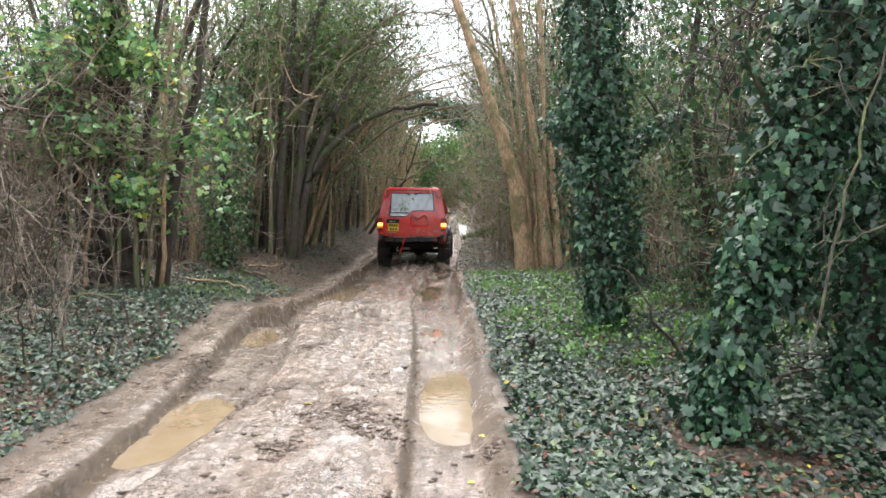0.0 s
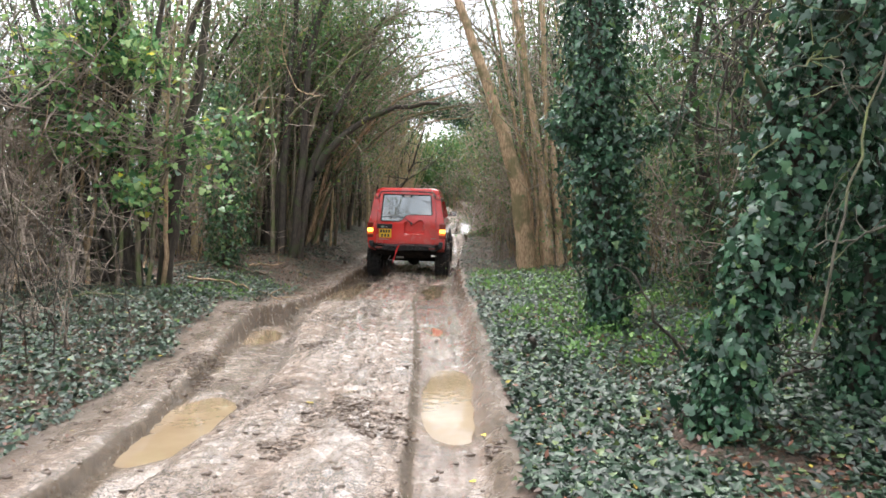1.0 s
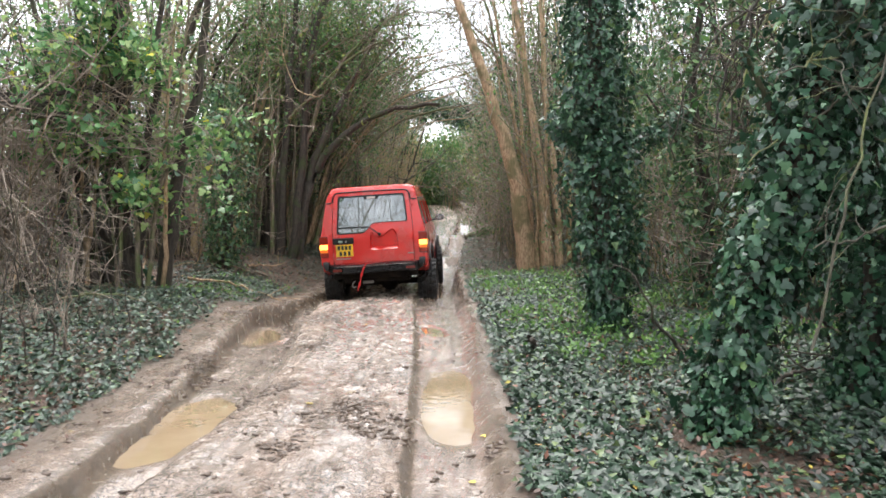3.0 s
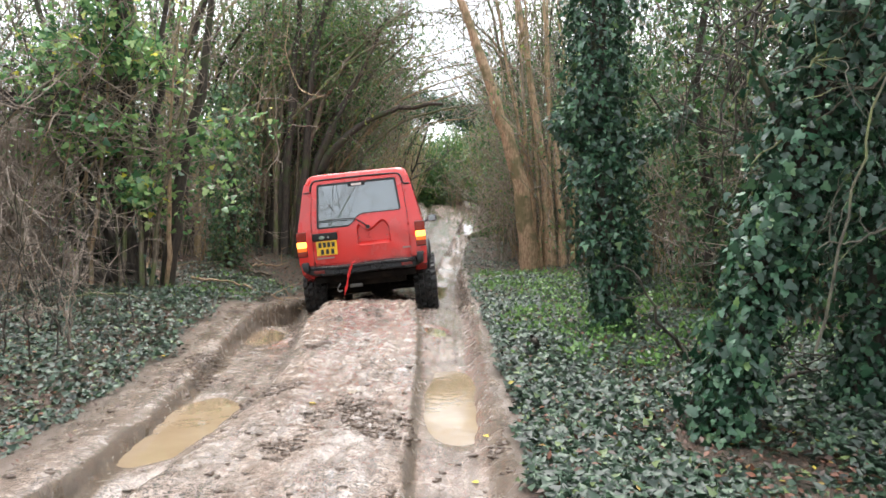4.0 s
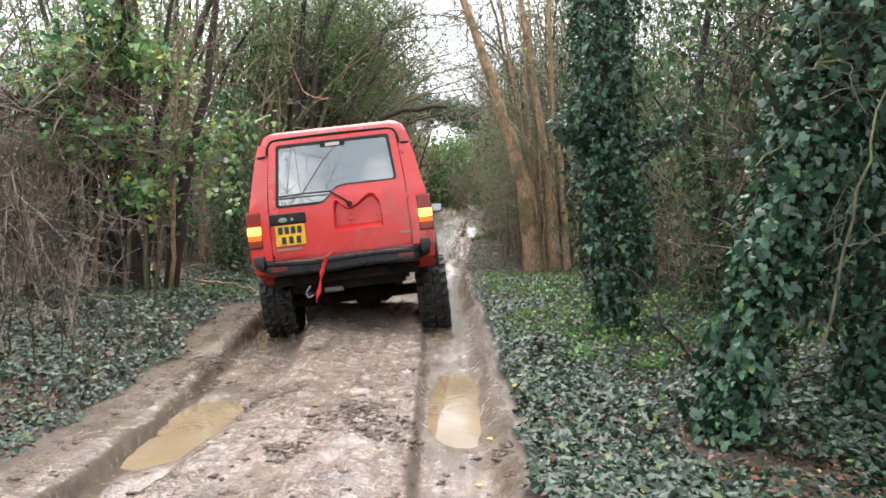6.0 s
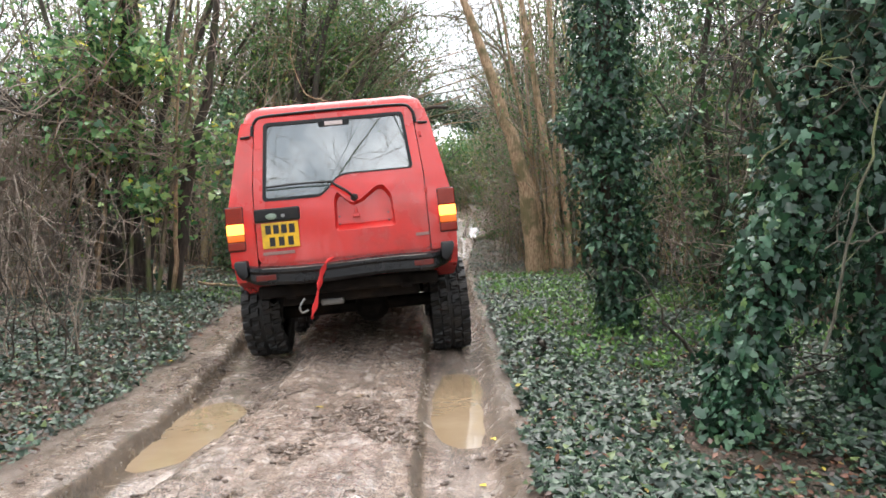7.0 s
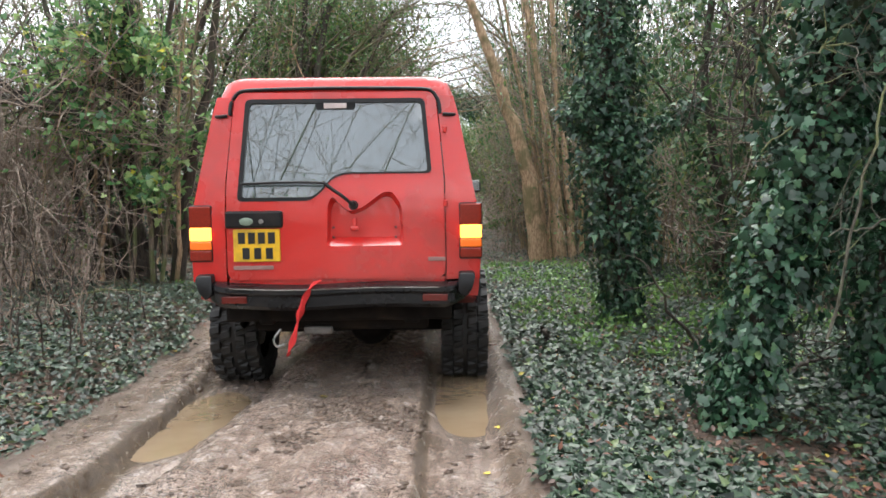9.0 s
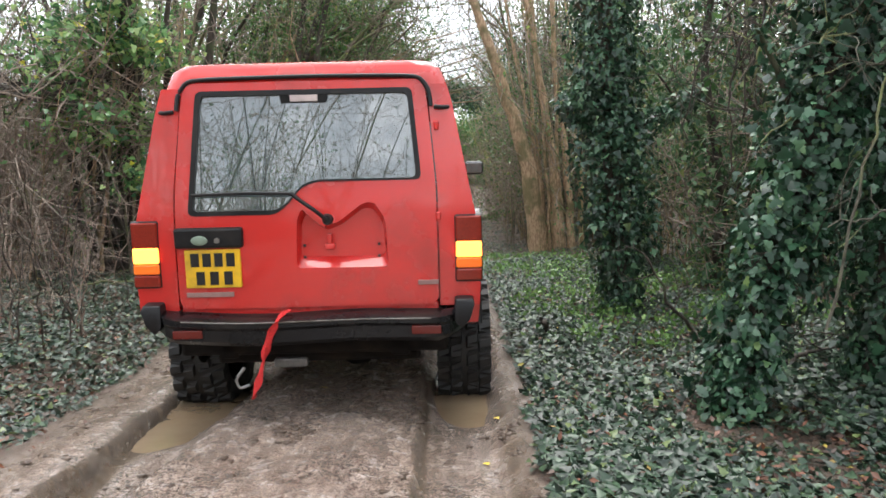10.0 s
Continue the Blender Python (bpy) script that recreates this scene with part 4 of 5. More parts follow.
def build_ground_cover():
    """Ivy carpet, fallen leaves and twigs on the banks."""
    areas = [scatter(105000, 0.2, 3.2, 2.0, 12), scatter(17000, 0.5, 3.0, 2.2, 4.6, 1.0), scatter(22000, 3.2, 9, 3, 20), scatter(14000, 0.2, 3, 12, 26, 1.0), scatter(9000, -4.5, -2.2, 11, 24, 1.0), scatter(8000, -5, -2.4, 16.5, 25, 1.0), scatter(75000, -5.5, -2.1, 2.6, 13, 1.4), scatter(18000, -10, -3, 6, 24, 1.0), scatter(26000, -6, 6, -6, 2.6, 1.0)]
    x, y = (np.concatenate(a) for a in zip(*areas))
    n = len(x)
    h, mud = ground_height(x, y)
    patch = lattice(x * 0.9, y * 0.9, 41) + 0.6 * lattice(x * 2.7, y * 2.7, 42)
    keep = (mud < RNG.uniform(0.0, 0.45, n)) & ((patch > RNG.uniform(-1.0, 0.6, n)) | ((x > 0.2) & (x < 1.05) & (RNG.uniform(size=n) < 0.6)) | ((x < -2) & (x > -3.4) & (RNG.uniform(size=n) < 0.5)) | ((x < -2.6) & (y > 16) & (RNG.uniform(size=n) < 0.6)))
    x, y, h = x[keep], y[keep], h[keep]
    p = np.stack([x, y, h + 0.01 + 0.08 * RNG.uniform(size=len(x)) * smooth_step(0.6 + lattice(x * 1.5, y * 1.5, 43))], 1)
    v, f = leaves(p, np.tile([0, -0.2, 1.0], (len(p), 1)), 0.046 * RNG.uniform(0.4, 1.25, len(p)), 0.12, LEAF_IVY, 0.4)
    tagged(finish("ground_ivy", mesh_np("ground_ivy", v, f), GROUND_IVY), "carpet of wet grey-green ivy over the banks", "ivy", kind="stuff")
    areas = [scatter(15000, 0.2, 8, 2, 20), scatter(22000, -9, -1.7, 2.2, 20), scatter(1500, 1.0, 2.0, 4.4, 5.7, 1.0), scatter(2600, 1.0, 3.4, 2.2, 4.6, 1.0), scatter(14000, -6, -2.0, 9.5, 24, 1.0), scatter(1500, 2.0, 4.5, 2.4, 5, 1.0), scatter(900, 0.4, 1.3, 7, 10, 1.0)]
    x, y = (np.concatenate(a) for a in zip(*areas))
    n = len(x)
    h, mud = ground_height(x, y)
    keep = (mud < RNG.uniform(0, 0.8, n)) | (RNG.uniform(size=n) < 0.004) | ((x < along(y, WALL_LEFT) - 0.06) & (RNG.uniform(size=n) < 0.35))
    x, y, h = x[keep], y[keep], h[keep]
    p = np.stack([x, y, h + RNG.uniform(0.004, 0.075, len(x))], 1)
    v, f = leaves(p, np.tile([0, 0, 1.0], (len(p), 1)), 0.037 * RNG.uniform(0.5, 1.3, len(p)), 0.05, LEAF_OVAL, 0.4)
    tagged(finish("fallen_leaves", mesh_np("fallen_leaves", v, f), DRY), "litter of brown and russet fallen leaves", "leaves", kind="stuff")

    # pale green herbs and grass tufts on the sunnier verge
    areas = [scatter(13000, 0.5, 3.4, 6, 13, 1.0), scatter(1000, -3.4, -2.2, 8.5, 12, 1.0), scatter(2500, 2, 5, 5, 10, 1.0)]
    for px, py in ((1.42, 5.1), (0.98, 5.55), (1.9, 4.4), (2.3, 6.2), (0.75, 7.4)):
        areas.append((px + 0.09 * RNG.normal(size=120), py + 0.09 * RNG.normal(size=120)))
    x, y = (np.concatenate(a) for a in zip(*areas))
    h, mud = ground_height(x, y)
    keep = (mud < 0.2) & ((lattice(x * 1.7, y * 1.7, 61) > RNG.uniform(-0.4, 0.6, len(x))) | (np.arange(len(x)) >= len(x) - 600))
    x, y, h = x[keep], y[keep], h[keep]
    p = np.stack([x, y, h + RNG.uniform(0.0, 0.14, len(x))], 1)
    v, f = leaves(p, RNG.normal(size=p.shape) + np.array([0, 0, 0.6]), 0.05 * RNG.uniform(0.5, 1.4, len(p)), -0.3, LEAF_OVAL, 0.5)
    tagged(finish("verge_herbs", mesh_np("verge_herbs", v, f), HERB), "fresh green herbs and grass among the ivy", "herbs", kind="stuff")


build_ground_cover()


def build_clods():
    """Lumps of churned mud thrown up on the crown and the rut edges."""
    n = 70000
    x, y = RNG.uniform(-2.4, 0.3, n), 2.2 + 9 * RNG.uniform(size=n) ** 1.3
    patch = lattice(x * 2.6, y * 1.5, 51) + 0.6 * lattice(x * 8, y * 6, 52)
    h, mud = ground_height(x, y)
    wet = np.zeros(n, bool)
    for side, off, py, rx, ry, level, depth in PUDDLES:
        c = along(y, RUT_LEFT if side == "L" else RUT_RIGHT) + off
        wet |= np.hypot((x - c) / rx, (y - py) / ry) < 1.25
    keep = ((patch > 0.7) | (RNG.uniform(size=n) < 0.03)) & (mud > 0.7) & ~wet
    x, y, h = x[keep], y[keep], h[keep]
    ico = bmesh.new()
    bmesh.ops.create_icosphere(ico, subdivisions=1, radius=1)
    base = np.array([v.co[:] for v in ico.verts])
    tri = np.array([[v.index for v in f.verts] for f in ico.faces])
    ico.free()
    m = len(x)
    size = 0.003 + 0.015 * RNG.uniform(size=m) ** 3.5
    v = base[None] * (size[:, None, None] * (0.35 + 1.3 * RNG.uniform(size=(m, len(base), 1)))) * np.array([1.5, 1.1, 0.5])
    v = v + np.stack([x, y, h + size * 0.1], 1)[:, None]
    f = (tri[None] + (np.arange(m) * len(base))[:, None, None]).reshape(-1, 3)
    tagged(finish("mud_clods", mesh_np("mud_clods", v.reshape(-1, 3), f), CLOD), "small lumps of churned wet mud", "mud", kind="stuff")


build_clods()


def build_yellow_leaves():
    """A few bright fallen leaves lying singly on the mud."""
    for x, y, size in ((-0.8, 4.35, 0.05), (0.2, 3.8, 0.04), (-2.3, 5.9, 0.05), (-2.7, 5.3, 0.05), (0.12, 3.2, 0.035)):
        z = float(ground_height(np.array([x]), np.array([y]))[0][0]) + 0.012
        leaf = tagged(new("fallen_leaf"), "single bright yellow fallen leaf lying flat on the mud", "leaf", "yellow leaves")
        leaf.location = (x, y, z)
        v, f = leaves(np.zeros((1, 3)), np.array([[0, 0, 1.0]]), np.array([size]), 0.0, LEAF_LOBED, 0.1)
        finish("blade", mesh_np("blade", v, f), YELLOW, leaf)


build_yellow_leaves()


# ---- loose wood, stumps and single branches ----
def lone_branch(name, pts, radius, mat, label, category, twig_count=0, twig_length=0.4, tip=0.35):
    line = bend(pts, 18)
    line[1:-1] += 0.012 * RNG.normal(size=line[1:-1].shape)
    ob = thing(name, *[float(v) for v in line[0]], label, category)
    t = Tubes(7)
    t.add(line, np.linspace(radius, radius * tip, len(line)))
    put_mesh("limb", t.mesh("limb"), mat, ob)
    if twig_count:
        t = Tubes(4)
        twigs_from(t, line, radius * 0.35, twig_count, twig_length, 2, 0.0)
        tagged(put_mesh("twig_growth", t.mesh("twig_growth"), mat, ob), kind="stuff")
    return ob


def on_ground(x, y, up=0.0):
    return (x, y, ground_z(x, y) + up)


# bent dead sticks standing in the ivy
lone_branch("dead_stick", [on_ground(1.72, 5.1, 0.02), (1.62, 5.1, 0.22), (1.45, 5.1, 0.42), (1.33, 5.15, 0.72)], 0.018, DARK_BARK, "bent dark dead stick rising from the ivy", "stick", 3, 0.3)
lone_branch("dead_stick", [on_ground(1.16, 3.6, 0.02), (1.24, 3.55, 0.3), (1.42, 3.5, 0.62), (1.5, 3.5, 0.95)], 0.022, DARK_BARK, "dark dead stick leaning on the ivy trunk", "stick", 4, 0.3)
lone_branch("dead_stick", [on_ground(2.05, 3.9, 0.0), (2.08, 3.9, 0.35), (1.98, 3.95, 0.7), (2.05, 4.0, 1.1)], 0.016, DARK_BARK, "thin crooked dead sapling", "stick", 6, 0.45)
lone_branch("fallen_branch", [on_ground(1.75, 4.1, 0.05), (1.95, 4.2, 0.22), (2.2, 4.3, 0.25)], 0.02, DARK_BARK, "curved dead branch lying in the ivy", "branch", 2, 0.3)
lone_branch("post_stump", [on_ground(0.77, 5.75, -0.05), (0.72, 5.72, 0.10), (0.66, 5.7, 0.2)], 0.032, DARK_BARK, "short leaning rotten stake in the verge", "stump", 0, 0, 0.8)
lone_branch("pale_stump", [on_ground(-3.25, 18.5, -0.1), (-3.2, 18.5, 1.2), (-3.1, 18.5, 1.55), (-3.0, 18.5, 1.65)], 0.1, TAN_BARK, "broken pale stump leaning by the bank", "stump", 0, 0, 0.5)
lone_branch("fallen_log", [on_ground(0.7, 24, 0.1), on_ground(1.3, 24.2, 0.2), on_ground(2.2, 24.2, 0.25)], 0.14, BARK, "short fallen log beside the track", "log", 0, 0, 0.9)
lone_branch("sapling", [on_ground(3.3, 8.2, -0.05), (3.3, 8.2, 1.6), (3.25, 8.2, 3.2), (3.3, 8.2, 4.6)], 0.05, DARK_BARK, "straight dark sapling among shrubs", "tree", 10, 1.0)
for pts, r in (([on_ground(-2.5, 24.6, -0.1), (-1.9, 24.3, 1.5), (-1.2, 24, 2.5), (-0.65, 24, 4.1)], 0.06), ([on_ground(-2.7, 25, -0.1), (-1.6, 25, 2.3), (-0.5, 25, 3.0), (0.3, 25, 3.7)], 0.05)):
    lone_branch("leaning_sapling", pts, r, DARK_BARK if r > 0.055 else LICHEN, "crooked bare sapling leaning over the far track", "tree", 8, 0.8)
# lichen-grey branches in front of the leaning ivy trunk
lone_branch("lichen_branch", [(1.55, 3.1, 0.55), (1.66, 3.05, 1.15), (1.74, 3.0, 1.6), (1.9, 3.0, 2.1), (2.15, 3.0, 2.7)], 0.007, LICHEN, "grey lichen-covered branch against the ivy", "branch", 7, 0.5)
lone_branch("lichen_branch", [(2.2, 3.1, 1.95), (1.9, 3.1, 1.75), (1.6, 3.2, 1.55), (1.35, 3.3, 1.35)], 0.009, LICHEN, "thin pale twig reaching out of the ivy", "branch", 5, 0.35)
lone_branch("lichen_branch", [(1.95, 4.2, 2.6), (1.75, 4.2, 2.2), (1.7, 4.3, 1.7), (1.9, 4.4, 1.2)], 0.01, LICHEN, "drooping bare twig with lichen", "branch", 7, 0.6)
lone_branch("bare_branch", [(2.6, 6.2, 2.9), (2.2, 6.2, 2.6), (2.0, 6.2, 2.2), (1.9, 6.3, 1.5)], 0.014, DARK_BARK, "dark drooping bare branch over the verge", "branch", 9, 0.8)
for pts, r, count, length in (([(2.1, 3.5, 2.7), (1.85, 3.4, 2.35), (1.6, 3.35, 2.1), (1.3, 3.3, 1.95)], 0.011, 16, 0.5), ([(2.2, 3.3, 2.3), (1.95, 3.2, 2.0), (1.7, 3.15, 1.8), (1.42, 3.15, 1.72)], 0.01, 14, 0.45),
                              ([(2.0, 4.0, 2.9), (1.75, 4.0, 2.5), (1.6, 4.0, 2.0), (1.55, 4.05, 1.5)], 0.012, 16, 0.6), ([(2.3, 5.2, 2.9), (2.05, 5.2, 2.4), (1.9, 5.2, 1.9), (1.95, 5.25, 1.3)], 0.014, 16, 0.7),
                              ([(2.3, 3.2, 1.25), (2.0, 3.15, 1.15), (1.75, 3.1, 1.02), (1.55, 3.1, 0.98)], 0.009, 9, 0.35)):
    lone_branch("bare_branch", pts, r, LICHEN if r < 0.0105 else DARK_BARK, "spray of fine bare twigs before the ivy", "branch", count, length)
# tangle of broken boughs hung up on the left
for k in range(7):
    a = RNG.uniform(-0.25, 0.25)
    lone_branch("broken_bough", [(-6.6, 8.7 + a, 2.3 + 0.12 * k), (-5.7, 8.6, 2.5 + 0.05 * k + a), (-4.9, 8.5 + a, 2.55 - 0.03 * k), (-4.3, 8.5, 2.4 + a)], RNG.uniform(0.02, 0.055), DARK_BARK, "dark broken bough caught among the stems", "branch", 5, 0.7)
# thin brown twigs by the near left bank
for k in range(26):
    x, y = RNG.uniform(-3.7, -2.75), RNG.uniform(4.9, 6.6)
    w = RNG.normal(size=2) * 0.3
    lone_branch("bare_twig", [on_ground(x, y, -0.02), (x + 0.3 * w[0], y + 0.3 * w[1], 0.6), (x + w[0], y + w[1], 1.1 + 0.4 * RNG.uniform())], 0.007, DARK_BARK if k % 3 else TWIG, "thin bare brown bramble stem", "twig", 9, 0.5)
lone_branch("bare_branch", [(-4.0, 7.2, 0.25), (-3.4, 7.2, 0.42), (-2.9, 7.2, 0.3), (-2.55, 7.1, 0.16)], 0.012, BARK, "pale dead branch sprawling over the ivy", "branch", 7, 0.5)
lone_branch("bare_branch", [(-3.2, 4.5, 3.0), (-2.85, 4.5, 2.75), (-2.6, 4.5, 2.5), (-2.65, 4.5, 2.2)], 0.008, DARK_BARK, "bare twig hanging overhead", "branch", 4, 0.4)
lone_branch("bare_branch", [(-1.6, 9.5, 2.7), (-1.9, 9.5, 2.75), (-2.1, 9.5, 3.3), (-2.0, 9.5, 3.9)], 0.009, TAN_BARK, "pale crooked hanging twig", "branch", 4, 0.5)
for k in range(14):
    x, y, a, r = RNG.uniform(-6.5, -2.9), RNG.uniform(9.5, 14.5), RNG.uniform(0, 3.1), RNG.uniform(0.3, 0.8)
    ends = [(x + q * r * math.cos(a), y + q * r * math.sin(a)) for q in (-1, -0.3, 0.4, 1)]
    lone_branch("fallen_stick", [on_ground(*e, 0.05 + 0.1 * RNG.uniform()) for e in ends], RNG.uniform(0.008, 0.02), BARK if k % 2 else TAN_BARK, "dead stick lying on the leaf litter", "stick", 2, 0.4)

# fine bare boughs reaching over the track from both sides
for pts in ([(-3.2, 16, 4.2), (-2.2, 16, 5.0), (-1.2, 16, 5.35), (-0.2, 16, 5.3)], [(1.6, 17, 4.4), (1.1, 17, 5.2), (0.5, 17, 5.7), (-0.1, 17, 5.9)], [(-3.3, 18, 4.8), (-1.8, 18, 5.8), (-0.7, 18, 6.2), (0.3, 18, 6.1)],
            [(-3.2, 15.2, 3.2), (-2.1, 15.1, 4.3), (-1.3, 15, 4.75), (-0.6, 15, 4.8)], [(1.3, 14.6, 4.1), (0.8, 15, 4.7), (0.4, 15.4, 5.2), (0.2, 15.8, 5.8)], [(-3.4, 19.5, 4.4), (-2.2, 19.5, 5.7), (-1.2, 19.5, 6.6), (-0.6, 19.5, 7.0)]):
    lone_branch("bare_bough", pts, 0.032, BARK, "bare winter bough with fine twigs over the track", "branch", 26, 1.3)

# thin bare stems bowed over the far end of the track, closing most of the sky
for fx, fy, side, reach, top in ((-3.3, 18.4, 1, 4.4, 4.9), (-3.5, 23.5, 1, 4.9, 5.6), (3.2, 26.0, -1, 3.6, 6.0)):
    zf = ground_z(fx, fy)
    bowed = []
    for i in range(7):
        h = top + RNG.uniform(-0.9, 0.9)
        w = reach * RNG.uniform(0.7, 1.1) * side
        y = fy + RNG.uniform(-0.5, 0.5)
        bowed.append(([(fx + 0.1 * RNG.normal(), y, zf - 0.05), (fx + 0.12 * w, y, 0.5 * h), (fx + 0.45 * w, y, 0.88 * h), (fx + w, y, h + RNG.uniform(-0.3, 0.3))], RNG.uniform(0.02, 0.045), TAN_BARK if i % 3 else BARK))
    coppice((fx, fy, zf), bowed, TWIG, HEDGE, "slender bare stems bowed over the track", 1100, 0.06, 13, 1.5, 6, (0.3 * side, 0, 0.0), 0.2)


# ---- the red off-road car, origin under its rear axle ----
TYRE_RADIUS, WHEEL_X, WHEELBASE = 0.41, 0.80, 2.54


def box(bm, x0, x1, y0, y1, z0, z1, bevel=0.0):
    m = Matrix.LocRotScale(((x0 + x1) / 2, (y0 + y1) / 2, (z0 + z1) / 2), None, (x1 - x0, y1 - y0, z1 - z0))
    g = bmesh.ops.create_cube(bm, size=1, matrix=m)
    if bevel:
        bmesh.ops.bevel(bm, geom=list({e for v in g["verts"] for e in v.link_edges}), offset=bevel, segments=2, affect="EDGES", profile=0.5)
    return bm


def rear_y(z):
    return float(np.interp(z, [0.6, 0.83, 1.15, 1.25, 1.35, 1.45, 2.0, 2.09], [-0.93, -0.95, -0.9575, -0.956, -0.946, -0.9295, -0.835, -0.77]))


def half_width(z):
    return float(np.interp(z, [0.6, 0.8, 1.0, 1.2, 1.34, 1.5, 1.85, 1.93, 1.98], [0.85, 0.872, 0.885, 0.88, 0.85, 0.82, 0.745, 0.71, 0.62]))


def rounded(points, radius, seg=5):
    """A polygon with rounded corners."""
    out = []
    n = len(points)
    for i in range(n):
        p, a, b = (Vector(points[k % n]) for k in (i, i - 1, i + 1))
        u, w = (a - p), (b - p)
        r = min(radius, u.length * 0.45, w.length * 0.45)
        s, e = p + u.normalized() * r, p + w.normalized() * r
        for k in range(seg + 1):
            t = k / seg
            out.append(tuple((1 - t) ** 2 * s + 2 * t * (1 - t) * p + t * t * e))
    return out


def rear_panel(outline, holes, out, thick):
    """A panel that follows the car's rear face; outline and holes are lists of (x, z)."""
    bm = bmesh.new()
    edges = []
    for loop in (outline, *holes):
        vs = [bm.verts.new((x, 0, z)) for x, z in loop]
        edges += [bm.edges.new((vs[i], vs[(i + 1) % len(vs)])) for i in range(len(vs))]
    bmesh.ops.triangle_fill(bm, edges=edges, use_beauty=True, use_dissolve=False)
    for z in (0.83, 1.15, 1.25, 1.35, 1.45, 2.0):
        bmesh.ops.bisect_plane(bm, geom=bm.verts[:] + bm.edges[:] + bm.faces[:], plane_co=(0, 0, z), plane_no=(0, 0, 1))
    g = bmesh.ops.extrude_face_region(bm, geom=bm.faces[:])
    front = {v for v in g["geom"] if isinstance(v, bmesh.types.BMVert)}
    for v in bm.verts:
        v.co.y = rear_y(v.co.z) - (out if v in front else out - thick)
    return bm


def tube_part(name, pts, radius, mat, parent, label="", sides=8, count=None):
    t = Tubes(sides)
    line = bend(pts, count or max(4, 4 * len(pts)))
    t.add(line, np.full(len(line), radius))
    return finish(name, t.mesh(name), mat, parent, label, True)


def build_wheel():
    wheel = new("wheel")
    bm = bmesh.new()
    n = 176
    across = [0.155, 0.15, 0.092, 0.084, 0.078, 0.02, 0.012]
    across = across + [-x for x in reversed(across)]
    rings = []
    for i in range(n):
        a = 2 * math.pi * i / n
        ring = []
        for k, x in enumerate(across):
            side, inner = (0 if x > 0 else 1), abs(x) < 0.08
            phase = (i + (4 if inner else 0) + 2 * side + int(abs(x) * 30)) % 8
            raised = phase < 5 and abs(x) not in (0.084, 0.012)
            r = (0.412 if raised else 0.388) - 0.012 * (abs(x) / 0.155) ** 4
            ring.append((x + (0.004 if x > 0.14 else -0.004 if x < -0.14 else 0) * raised, r))
        lug = 0.006 * ((i + 2) % 8 < 5)
        tail = [(0.157 + lug, 0.372), (0.154 + lug, 0.345), (0.158, 0.31), (0.148, 0.26), (0.13, 0.24)]
        ring = tail[::-1] + ring + [(-x, r) for x, r in tail]
        rings.append([bm.verts.new((x, r * math.cos(a), r * math.sin(a))) for x, r in ring])
    for i in range(n):
        a, b = rings[i], rings[(i + 1) % n]
        for k in range(len(a) - 1):
            bm.faces.new((a[k], a[k + 1], b[k + 1], b[k]))
    part("tyre", bm, RUBBER, wheel, "chunky mud-terrain tyre")
    bm = bmesh.new()
    prof = [(0.135, 0.245), (0.12, 0.225), (0.06, 0.21), (0.07, 0.1), (0.09, 0.07), (0.09, 0.0)]
    rings = [[bm.verts.new((x, r * math.cos(2 * math.pi * i / 24), r * math.sin(2 * math.pi * i / 24))) for x, r in prof] for i in range(24)]
    for i in range(24):
        a, b = rings[i], rings[(i + 1) % 24]
        for k in range(len(prof) - 2):
            bm.faces.new((a[k], a[k + 1], b[k + 1], b[k]))
    box(bm, -0.13, 0.08, -0.11, 0.11, -0.11, 0.11, 0.03)
    bmesh.ops.remove_doubles(bm, verts=bm.verts, dist=0.0005)
    part("rim", bm, RIM, wheel, "dull steel rim", True)
    return wheel


